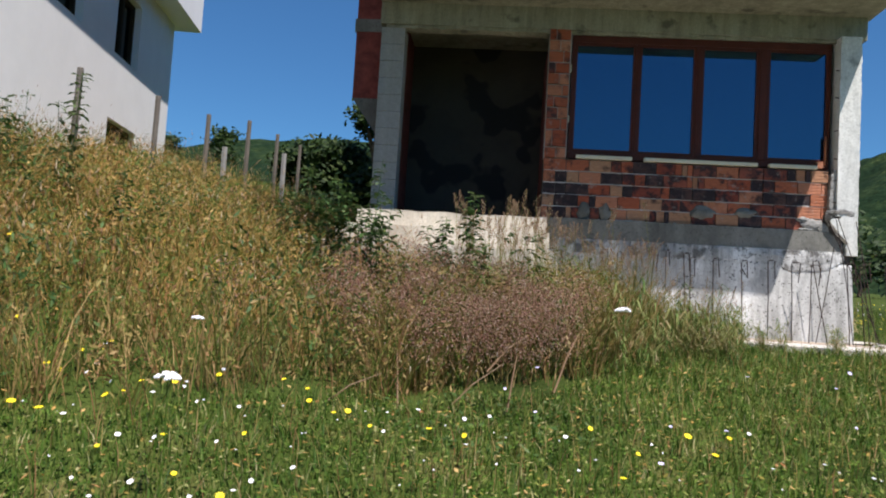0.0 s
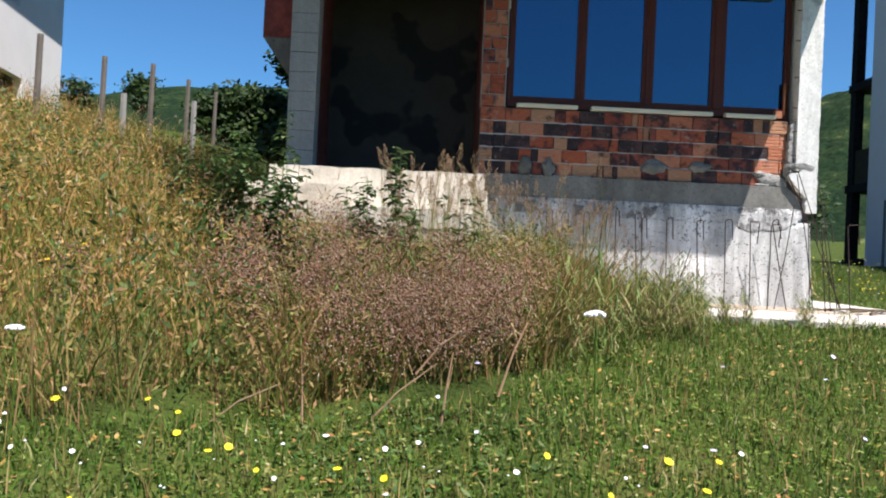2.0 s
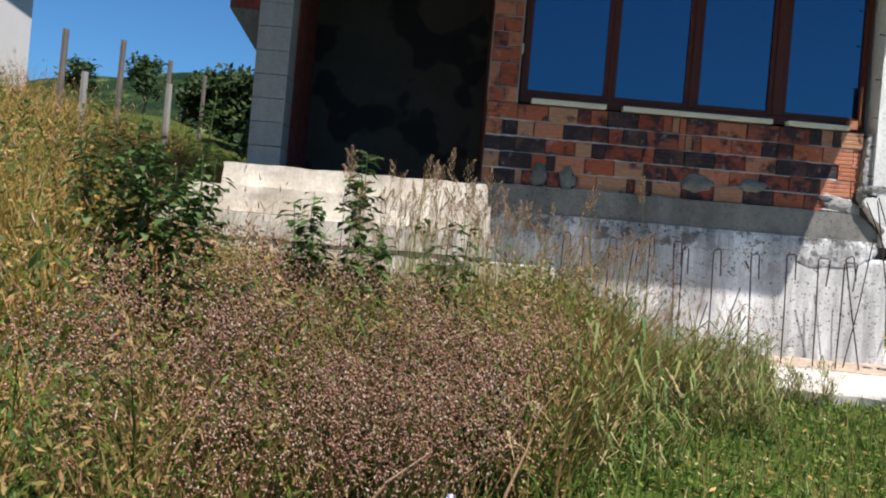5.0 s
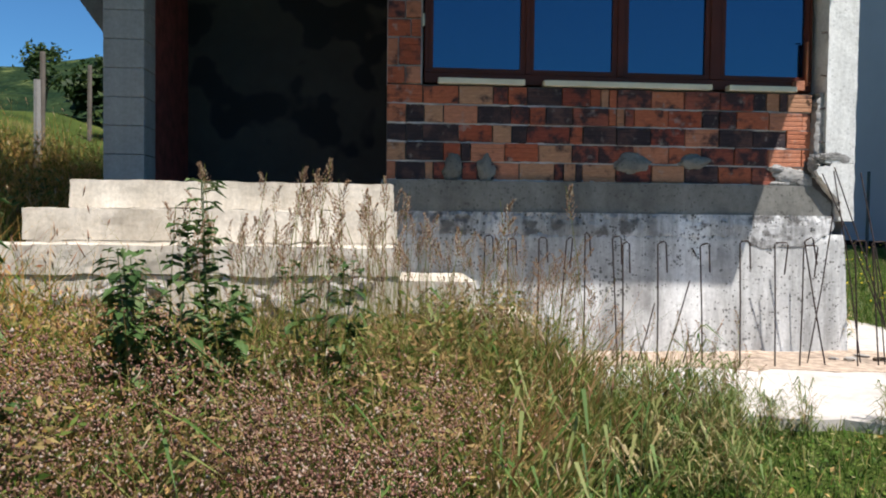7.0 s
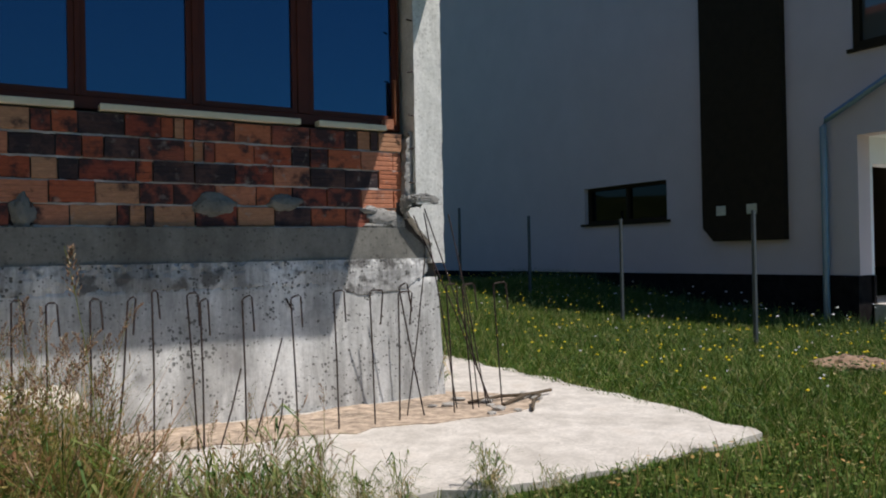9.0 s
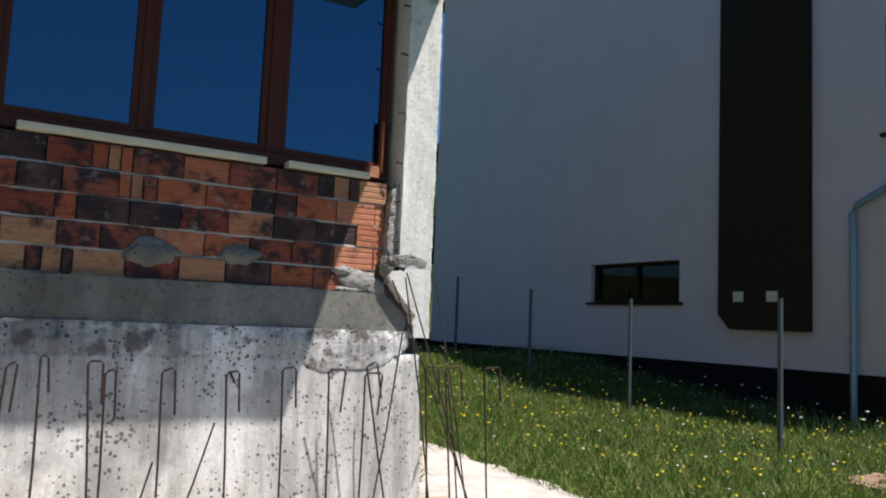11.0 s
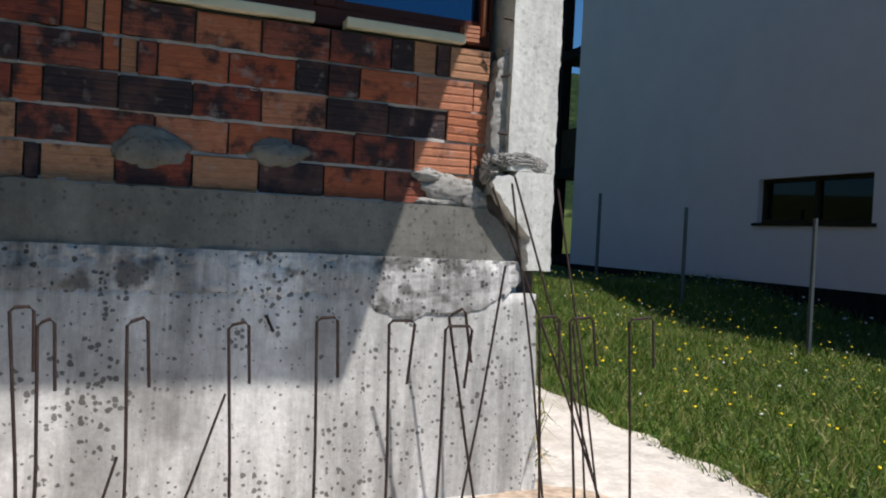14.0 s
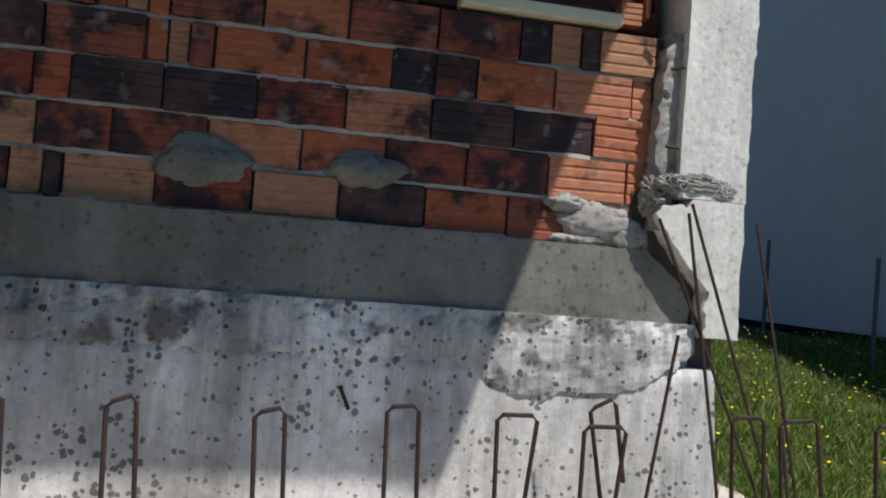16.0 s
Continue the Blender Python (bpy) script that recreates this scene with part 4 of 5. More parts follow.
def low_leaves(name, n, x0, x1, y0, y1, keep, size, material, label):
    x, y = scatter(n, x0, x1, y0, y1, keep)
    n = len(x)
    C = np.stack([x, y, land(x, y) + NR.uniform(0.01, 0.075, n)], 1)
    a = NR.uniform(0, 2 * np.pi, n)
    U = np.stack([np.cos(a), np.sin(a), NR.uniform(-0.2, 0.6, n)], 1)
    W = np.stack([-np.sin(a), np.cos(a), NR.uniform(-0.4, 0.4, n)], 1)
    L = (size * NR.uniform(0.5, 1.5, n))[:, None]
    V = np.stack([C - U * L, C + W * L * 0.5, C + U * L, C - W * L * 0.5], 1).reshape(-1, 3)
    big_mesh(name, V, np.arange(4 * n).reshape(-1, 4), material, label, "grass")


lumps("white_weed_flowers", lump_at, NR.uniform(0.015, 0.04, len(lump_at)), 0.012, M_PETAL, "white weed flowers before the dark plinth", "flower")
low_leaves("lawn_leaves", 34000, 0.9, 7.6, -4.2, 8.0, lambda x, y: np.sin(2.3 * x + y) + np.cos(1.9 * y - x) > -0.5, 0.014, M_GRASS, "low green and yellowing leaves in the grass behind the slab")
near = lambda x, y: ~in_weeds(x, y) & (np.abs(x + 3.0) < 3.0 + (y + 9.5) * 0.9)
low_leaves("clover", 90000, -8, 3.0, -8.5, -2.3, near, 0.011, M_GRASS, "low clover leaves among the lawn grass")
low_leaves("dead_leaves", 14000, -8, 3.0, -8.5, -2.3, near, 0.014, M_WEED, "dry leaf bits among the lawn grass")
low_leaves("dark_herbs", 6000, -8, -3.0, -8.0, -4.4, lambda x, y: near(x, y) & (np.sin(3.1 * x + 1) + np.cos(2.7 * y) > 0.5), 0.02, M_LEAF, "dark broad herbs low in the lawn")
x, y = scatter(14000, -9, 3.5, -9.0, -2.4, lambda x, y: ~in_weeds(x, y))
blades("lawn_stalks", x, y, NR.uniform(0.1, 0.22, len(x)), NR.uniform(0.0015, 0.003, len(x)), M_WEED_GREEN, "thin yellowing stalks in the lawn", "grass", 0.5)

# tall growth
def dens(x, y):
    return NR.uniform(0, 1, len(x)) < np.clip(1.15 - 0.07 * np.abs(y + 4), 0.25, 1)


def zone_height(x, y):
    h = np.interp(x, [-10, -7, -5.5, -4.6, -3.6, -2.9, -2.0, -1.3], [0.58, 0.60, 0.62, 0.60, 0.62, 0.52, 0.38, 0.26])
    d = y - weed_edge(x)
    c = 1 + 0.28 * np.sin(4.1 * x + 2.0 * np.sin(3.3 * y)) * np.cos(3.7 * y + 1.3 * np.sin(5.1 * x)) + 0.15 * np.sin(11 * x + 7 * y) * np.cos(9 * y - 5 * x)
    c = c * np.where((x > -6.2) & (x < -3.3), np.interp(y, [-3.0, -2.0], [1.0, 0.62]), 1.0)
    return h * c * np.clip(0.45 + 0.9 * d, 0.35, 1.0)


x, y = scatter(120000, -11, -1.25, -7.5, 6.0, lambda x, y: in_weeds(x, y) & dens(x, y) & (x < -4.3) & ~open_foot(x, y))
front = y < weed_edge(x) + 0.8 + NR.uniform(-0.4, 0.6, len(x))
blades("half_dry_grass", x[front], y[front], zone_height(x[front], y[front]) * NR.uniform(0.4, 1.1, front.sum()), NR.uniform(0.002, 0.004, front.sum()), M_WEED_GREEN, "half-dry green and brown grass along the front of the bank", "grass", 0.9, clump=0.09)
x, y = x[~front], y[~front]
h = zone_height(x, y) * NR.uniform(0.45, 1.15, len(x))
_, tips = blades("dry_tall_grass", x, y, h, NR.uniform(0.0015, 0.0042, len(x)), M_WEED, "tall dry golden and brown grass covering the bank", "grass", 0.85, clump=0.07)
k = NR.uniform(0, 1, len(tips)) < 0.14
lumps("seed_heads", tips[k] - [0, 0, 0.02], 0.0045, NR.uniform(0.015, 0.05, k.sum()), M_SEED, "pale dry seed heads of the tall grass", "grass")
x, y = scatter(95000, -4.6, -1.25, -5.2, -0.9, lambda x, y: in_weeds(x, y) & ~open_foot(x, y))
h = zone_height(x, y) * NR.uniform(0.4, 1.1, len(x))
_, tips = blades("green_tall_grass", x, y, h, NR.uniform(0.002, 0.005, len(x)), M_WEED_GREEN, "tall half-dry green grass before the steps", "grass", 0.9, clump=0.06)
k = NR.uniform(0, 1, len(tips)) < 0.05
lumps("seed_heads", tips[k] - [0, 0, 0.02], 0.004, NR.uniform(0.02, 0.05, k.sum()), M_SEED, "pale seed heads of the half-dry grass", "grass")
def flecks(name, x, y, h0, h1, size, material, label):
    """Small loose leaves at random heights and turns."""
    n = len(x)
    zt = zone_height(x, y)
    C = np.stack([x, y, land(x, y) + zt * NR.uniform(h0, h1, n)], 1)
    U = NR.normal(0, 1, (n, 3))
    U /= np.linalg.norm(U, axis=1)[:, None]
    W = np.cross(U, NR.normal(0, 1, (n, 3)))
    W /= np.linalg.norm(W, axis=1)[:, None]
    L = (size * NR.uniform(0.5, 1.5, n))[:, None]
    V = np.stack([C - U * L, C + W * L * 0.28, C + U * L, C - W * L * 0.28], 1).reshape(-1, 3)
    big_mesh(name, V, np.arange(4 * n).reshape(-1, 4), material, label, "weeds")


x, y = scatter(90000, -10, -4.0, -6.5, 4.0, lambda x, y: in_weeds(x, y) & dens(x, y))
far = y > weed_edge(x) + 0.9 + NR.uniform(-0.5, 0.9, len(x))
flecks("half_dry_leaves", x[~far], y[~far], 0.1, 1.0, 0.020, M_WEED_GREEN, "small green and brown leaves along the front of the tall grass")
x, y = x[far], y[far]
flecks("dry_leaves", x, y, 0.15, 1.0, 0.019, M_WEED, "small dry brown and ochre leaves among the tall grass")
x, y = scatter(26000, -10, -4.0, -6.5, 3.0, lambda x, y: in_weeds(x, y) & (np.sin(3 * x + 2 * y) + np.cos(2.3 * y - 1.7 * x) > 0.3))
flecks("green_leaves", x, y, 0.2, 1.0, 0.03, M_LEAF, "small green leaves among the tall grass")
x, y = scatter(110000, -4.8, -1.6, -5.0, -0.9, lambda x, y: in_weeds(x, y) & ~open_foot(x, y))
flecks("mixed_leaves", x, y, 0.1, 1.0, 0.017, M_WEED_GREEN, "small half-dry leaves among the grass before the steps")
# reddish mass of dry flower heads
cx, cy = scatter(700, -6.3, -2.8, -5.0, -2.7, lambda x, y: in_weeds(x, y) & (NR.uniform(0, 1, len(x)) < np.exp(-((x + 3.95) / 0.75) ** 2 - ((y + 3.95) / 0.65) ** 2) * 1.8))
k = NR.randint(0, len(cx), 23000)
x, y = cx[k] + NR.normal(0, 0.07, len(k)), cy[k] + NR.normal(0, 0.07, len(k))
zz = land(x, y) + zone_height(cx[k], cy[k]) * (0.98 + 0.22 * np.sin(cx[k] * 31)) - np.abs(NR.normal(0, 0.15, len(k)))
zz = np.maximum(zz, land(x, y) + 0.18 + NR.uniform(0, 0.38, len(k)))
lumps("dry_flower_mass", np.stack([x, y, zz], 1), NR.uniform(0.0025, 0.007, len(x)), NR.uniform(0.003, 0.009, len(x)), M_PURPLE, "dense reddish brown dry flower heads", "weeds")


def seed_grass(x, y, h, rnd):
    """One tall bent grass stem with a loose nodding head."""
    bm = bmesh.new()
    lx, ly = rnd.uniform(-0.12, 0.25), rnd.uniform(-0.12, 0.12)
    pts = [Vector((lx * t * t, ly * t * t, h * (t - 0.03 * t ** 4))) for t in (0, 0.3, 0.55, 0.75, 0.88, 1.0)]
    tube(bm, pts, 0.0022, 4, 0.001)
    stem = part("stem", bm, M_WEED)
    bm = bmesh.new()
    head = Vector((lx * 2.0, ly * 2.0, h)).normalized()
    side = head.orthogonal().normalized()
    long = rnd.uniform(0.13, 0.22)
    droop = Vector((rnd.uniform(-1, 1), rnd.uniform(-1, 1), -0.3)).normalized()
    for i in range(64):
        t = i / 64
        spread = 0.020 * math.sin(math.pi * min(1, t * 1.1 + 0.12)) + 0.002
        w = Matrix.Rotation(2.4 * i, 3, head) @ side
        c = pts[-2] + head * (long * t) + droop * (0.06 * t * t) + w * spread * rnd.uniform(0.3, 1.2)
        u = (head + w * 0.45 + droop * 0.5 * t).normalized() * rnd.uniform(0.011, 0.019)
        q = u.cross(w).normalized() * 0.0032
        p = w * 0.002
        ring = [bm.verts.new(c + u * 0.4 + d) for d in (q, p, -q, -p)]
        a, b = bm.verts.new(c), bm.verts.new(c + u)
        for j in range(4):
            bm.faces.new([a, ring[j], ring[(j + 1) % 4]])
            bm.faces.new([b, ring[(j + 1) % 4], ring[j]])
    top = empty("seed_grass", (x, y, float(land(x, y)) - 0.02), "tall pale grass stem with a nodding seed head", "grass stem", "tall stems before the steps")
    stem.parent = top
    part("seed_head", bm, M_SEED, top)
    return top


rnd = random.Random(5)
protos = [seed_grass(-3.9 + 0.3 * i, -3.2 + 0.1 * i, 1.0 + 0.06 * i, rnd) for i in range(5)]
for i in range(380):
    x, y = (rnd.uniform(-4.3, -2.55), rnd.uniform(-3.0, -1.15)) if i % 3 else (rnd.uniform(-2.9, -1.35), rnd.uniform(-2.7, -2.2))
    if occupied(np.array([x]), np.array([y]))[0] or not off_walk(x, y, 0.5):
        continue
    s = rnd.uniform(0.68, 1.08) * (1.0 if x < -3.3 else 0.8 if x < -2.6 else 0.5)
    copy_thing(protos[i % 5], pose(x, y, float(land(x, y)) - 0.02, 0, 0, rnd.uniform(0, 360)) @ Matrix.Scale(s, 4))


def reed(h, rnd):
    """A grass plant with two or three stems and long arching leaves."""
    bs, bl = bmesh.new(), bmesh.new()
    for k in range(rnd.choice((2, 3, 4))):
        lean = Vector((rnd.uniform(-0.16, 0.16), rnd.uniform(-0.16, 0.16), 0))
        hh = h * rnd.uniform(0.65, 1.0)
        tube(bs, [(0, 0, 0), lean * 0.4 + Vector((0, 0, hh * 0.5)), lean + Vector((0, 0, hh))], 0.0022, 4, 0.001)
        for i in range(7):
            t = 0.15 + 0.8 * i / 7
            c = lean * t * t + Vector((0, 0, hh * t))
            a = 2.4 * i + rnd.uniform(-0.5, 0.5)
            u = Vector((math.cos(a), math.sin(a), 0))
            w = Vector((-u.y, u.x, 0)) * rnd.uniform(0.003, 0.0055)
            L = rnd.uniform(0.10, 0.22)
            up, drop = rnd.uniform(0.6, 1.1), rnd.uniform(0.2, 1.1)
            mid, end = c + u * L * 0.45 + Vector((0, 0, L * up * 0.5)), c + u * L + Vector((0, 0, L * (up - drop) * 0.6))
            p = [bl.verts.new(v) for v in (c - w * 0.4, c + w * 0.4, mid + w, mid - w, end)]
            bl.faces.new(p[:4])
            bl.faces.new([p[3], p[2], p[4]])
    top = empty("reed_grass", (0, 0, 0), "half-dry grass plant with long arching leaves", "grass plant", "grass plants along the slab")
    part("stem", bs, M_WEED_GREEN, top)
    part("leaves", bl, M_REED, top)
    return top


rd = random.Random(17)
reeds = [reed(0.36 + 0.04 * i, rd) for i in range(6)]
SPOTS = [(rd.uniform(-2.75, -1.30), rd.gauss(-2.18, 0.11), 1.0) for i in range(120)] + [(rd.uniform(-2.7, -2.0), rd.uniform(-2.9, -2.3), 0.9) for i in range(50)]
SPOTS += [(rd.uniform(-2.1, -1.0), rd.gauss(-2.13, 0.07), 0.65) for i in range(60)]
SPOTS += [(rd.uniform(-4.5, -2.6), rd.uniform(-3.8, -1.3), 1.3) for i in range(150)] + [(rd.uniform(-1.5, -0.6), rd.gauss(-2.38, 0.05), 0.5) for i in range(14)]
for i, (x, y, s) in enumerate(SPOTS):
    if (x > -2.9 and y > -1.9 - 0.3 * max(0, x + 1.8)) or (y > -1.0) or not off_walk(x, y, 0.5 if s > 0.7 else 0.16):
        continue
    m = pose(x, y, float(land(x, y)) - 0.02, 0, 0, rd.uniform(0, 360)) @ Matrix.Scale(s * rd.uniform(0.6, 1.15), 4)
    if i < 6:
        reeds[i].matrix_world = m
    else:
        copy_thing(reeds[i % 6], m)


def leafy(x, y, h, n, rnd, m=None):
    """A stiff branching weed with toothed broad leaves."""
    top = empty("leafy_weed", (x, y, float(land(x, y)) - 0.02), "dark green leafy weed with broad toothed leaves", "weed", "leafy weeds before the steps")
    bs, bl = bmesh.new(), bmesh.new()
    for s in range(4):
        bx, by = rnd.uniform(-0.12, 0.12), rnd.uniform(-0.12, 0.12)
        hh = h * rnd.uniform(0.6, 1.0)
        tube(bs, [(bx * 0.3, by * 0.3, 0), (bx, by, hh * 0.5), (bx * 1.5, by * 1.5, hh)], 0.006, 5, 0.002)
        for i in range(n):
            t = rnd.uniform(0.08, 1.0)
            c = Vector((bx * (0.3 + 1.2 * t), by * (0.3 + 1.2 * t), hh * t))
            a = rnd.uniform(0, 6.28)
            L = rnd.uniform(0.07, 0.17) * (1.2 - 0.6 * t)
            u = Vector((math.cos(a), math.sin(a), rnd.uniform(-0.3, 0.5))).normalized()
            v = u.cross(Vector((0, 0, 1))).normalized()
            dn = Vector((0, 0, -0.25 * L))
            ps = [c, c + u * L * 0.35 + v * L * 0.26, c + u * L * 0.5 + v * L * 0.14, c + u * L * 0.7 + v * L * 0.2, c + u * L + dn, c + u * L * 0.7 - v * L * 0.2, c + u * L * 0.5 - v * L * 0.14, c + u * L * 0.35 - v * L * 0.26]
            bl.faces.new([bl.verts.new(p) for p in ps])
    part("stem", bs, M_LEAF, top)
    part("leaves", bl, M_LEAF, top)
    return top


for x, y, h, n in ((-5.0, -2.95, 1.42, 110), (-5.2, -2.7, 1.25, 90), (-4.8, -3.15, 1.1, 90), (-4.28, -2.95, 1.12, 100), (-4.1, -2.75, 1.2, 90), (-4.4, -2.6, 1.0, 60), (-5.5, -2.5, 1.05, 70), (-3.75, -2.6, 0.95, 60), (-4.6, -3.4, 0.8, 60), (-6.0, -1.8, 0.9, 50), (-7.7, -2.5, 1.3, 36), (-8.05, -2.65, 1.05, 30), (-6.6, -3.3, 0.8, 40), (-7.6, -4.2, 0.7, 40)):
    leafy(x, y, h, n, rnd)


# flowers
def flower_mesh(material, r, petals, name):
    bm = bmesh.new()
    for i in range(petals):
        a = 2 * math.pi * i / petals
        u, v = Vector((math.cos(a), math.sin(a), 0.25)), Vector((-math.sin(a), math.cos(a), 0))
        bm.faces.new([bm.verts.new(p) for p in (Vector((0, 0, 0)), u * r * 0.6 + v * r * 0.3, u * r, u * r * 0.6 - v * r * 0.3)])
    bmesh.ops.create_icosphere(bm, subdivisions=1, radius=r * 0.3)
    me = bpy.data.meshes.new(name)
    bm.to_mesh(me)
    bm.free()
    me.materials.append(material)
    return me


def stalk_mesh(h):
    bm = bmesh.new()
    tube(bm, [(0, 0, 0), (0.005, 0, h * 0.5), (0, 0, h)], 0.0015, 3)
    me = bpy.data.meshes.new("stalk")
    bm.to_mesh(me)
    bm.free()
    me.materials.append(M_GRASS)
    return me


STALK = stalk_mesh(0.14)
F_Y, F_W, F_L = flower_mesh(M_YELLOW, 0.017, 10, "yellow"), flower_mesh(M_PETAL, 0.013, 8, "white"), flower_mesh(M_LILAC, 0.014, 8, "lilac")


def flower(x, y, me, label, group, s=1.0):
    top = empty("flower", (x, y, float(land(x, y)) - 0.02), label, "flower", group)
    st = new("stalk", STALK)
    st.parent = top
    fl = new("bloom", me)
    fl.location = (0, 0, 0.14)
    fl.scale = (s, s, s)
    fl.rotation_euler = (rnd.uniform(0, 0.9), 0, rnd.uniform(-0.6, 0.6))
    fl.parent = top


for n, me, lab, grp, ar, s0 in ((95, F_Y, "small yellow wildflower in the grass", "yellow flowers in the lawn", (-5.5, -0.5, -8.2, -4.9), 1.0), (110, F_W, "small white wildflower in the grass", "white flowers in the lawn", (-6.0, -1.0, -8.2, -4.9), 0.9),
                             (30, F_Y, "small yellow wildflower before the weeds", "yellow flowers by the weeds", (-7.0, -4.6, -6.2, -4.9), 1.0),
                             (18, F_L, "small lilac wildflower in the grass", "lilac flowers in the lawn", (-4.0, 0.0, -6.0, -2.6), 1.0),
                             (25, F_Y, "yellow wildflower in the tall grass", "yellow flowers in the tall grass", (-9, -5, -4, 2), 1.3)):
    for i in range(n):
        x, y = rnd.uniform(ar[0], ar[1]), rnd.uniform(ar[2], ar[3])
        if occupied(np.array([x]), np.array([y]))[0]:
            continue
        flower(x, y, me, lab, grp, s0 * rnd.uniform(0.7, 1.3))


for cnt, rr, m, lab in ((520, 0.019, M_YELLOW, "many small yellow flowers in the grass behind the slab"), (130, 0.016, M_PETAL, "small white flowers in the grass behind the slab")):
    x, y = scatter(cnt, 1.3, 7.6, -4, 7.8, lambda x, y: x > 0.8)
    lumps("far_flowers", np.stack([x, y, land(x, y) + NR.uniform(0.14, 0.24, len(x))], 1), rr * NR.uniform(0.5, 1.3, len(x)), rr * 0.5, m, lab, "flower")
x, y = scatter(300, -7, 0.5, -8.6, -5.0, lambda x, y: ~in_weeds(x, y))
lumps("small_blooms", np.stack([x, y, land(x, y) + NR.uniform(0.05, 0.1, len(x))], 1), 0.007, 0.005, M_PETAL, "scattered tiny white clover blooms in the lawn", "flower")
x, y = scatter(9000, 1.0, 7.8, -4.0, 8.5, lambda x, y: (np.sin(2.1 * x) + np.cos(1.7 * y + x) > 0.2))
C = np.stack([x, y, land(x, y) + NR.uniform(0.02, 0.2, len(x))], 1)
lumps("broad_herbs", C, NR.uniform(0.01, 0.03, len(x)), 0.006, M_LEAF, "patches of broad green herbs behind the slab", "weeds")
flat_piece("dirt", [(-2.6, -0.55), (-1.6, -0.75), (-0.8, -0.85), (-0.1, -0.95), (0.35, -0.75), (0.25, -0.2), (0.05, 0.1), (0.02, -0.085), (-2.6, -0.085)], -0.01, 0.006, M_DIRT, "thin brown dirt and cement crumbs along the wall foot", "dirt", 0.12)


def umbel(x, y, h, r):
    top = empty("umbel_flower", (x, y, float(land(x, y)) - 0.02), "flat white umbel flower on a green stalk", "flower", "white umbels in the lawn")
    bm = bmesh.new()
    tube(bm, [(0, 0, 0), (0.01, 0, h * 0.6), (0, 0, h)], 0.003, 5)
    part("stalk", bm, M_GRASS, top)
    bm = bmesh.new()
    for i in range(45):
        a, q = rnd.uniform(0, 6.28), math.sqrt(rnd.uniform(0, 1)) * r
        bmesh.ops.create_icosphere(bm, subdivisions=1, radius=r * 0.2, matrix=Matrix.Translation((q * math.cos(a), q * math.sin(a), h + 0.03 - q * q * 9)) @ Matrix.Diagonal((1, 1, 0.9, 1)))
    part("flower_head", bm, M_PETAL, top)


for x, y, h, r in ((-3.37, -5.59, 0.80, 0.035), (-5.08, -6.24, 0.50, 0.045), (-5.35, -5.3, 0.45, 0.03)):
    umbel(x, y, h, r)

# loose stalks at the foot of the weeds
for a, b in (((-4.43, -4.64, -0.42), (-4.48, -4.43, -0.10)), ((-4.85, -4.80, -0.42), (-4.53, -4.66, -0.22)), ((-3.83, -4.55, -0.46), (-3.78, -4.42, -0.08)), ((-4.2, -4.55, -0.45), (-3.85, -4.38, -0.14)), ((-3.95, -4.35, -0.2), (-3.72, -4.25, 0.02)), ((-3.55, -4.3, -0.3), (-3.4, -4.1, 0.05))):
    bm = bmesh.new()
    A, B = Vector(a), Vector(b)
    tube(bm, [Vector((0, 0, 0)), (B - A) * 0.5 + Vector((0, 0, 0.03)), B - A], 0.006, 5, 0.003)
    o = part("dry_stalk", bm, M_SEED)
    o.location = A
    tagged(o, "bleached dry stalk leaning at the edge of the weeds", "stalk", "dry stalks at the weeds' foot")

# mound of clippings
bm = bmesh.new()
bmesh.ops.create_icosphere(bm, subdivisions=4, radius=1)
for v in bm.verts:
    v.co = Vector((v.co.x * 0.5, v.co.y * 0.36, v.co.z * 0.15)) * (1 + 0.35 * noise.noise(v.co * 4))
mound = part("clippings_mound", bm, M_TAN)
mound.location = (4.05, -0.75, float(land(4.05, -0.75)) - 0.02)
tagged(mound, "low mound of dry brown clippings on the lawn", "mound")


# ---- trees ----
def tree(x, y, z, h, r, seed, label, n=900, ls=0.16):
    rd = random.Random(seed)
    top = empty("tree", (x, y, z), label, "tree", "trees behind the houses")
    bm = bmesh.new()
    tube(bm, [(0, 0, 0), (0.05 * h, 0, h * 0.3), (0.02, 0.03, h * 0.8)], 0.05 * h * 0.5, 7, 0.02)
    tips = []
    for i in range(9):
        a, t = rd.uniform(0, 6.28), rd.uniform(0.25, 0.75)
        e = Vector((math.cos(a) * r * 0.7, math.sin(a) * r * 0.7, h * (t + 0.2)))
        tube(bm, [(0, 0, h * t), e * 0.5 + Vector((0, 0, h * t * 0.5)), e], 0.012 * h, 5, 0.01)
        tips.append(e)
    tips.append(Vector((0, 0, h * 0.9)))
    part("trunk", bm, M_BARK, top)
    V = []
    for i in range(n):
        c = rd.choice(tips)
        p = c + Vector((rd.gauss(0, 1), rd.gauss(0, 1), rd.gauss(0, 0.8))) * r * 0.33
        u = Vector((rd.gauss(0, 1), rd.gauss(0, 1), rd.gauss(0, 0.6))).normalized() * ls
        w = u.orthogonal().normalized() * ls * 0.5
        V += [p - u, p + w, p + u, p - w]
    V = np.array([tuple(v) for v in V])
    F = np.arange(len(V)).reshape(-1, 4)
    cr = big_mesh("crown", V, F, M_TREE, "", "", "")
    cr.parent = top


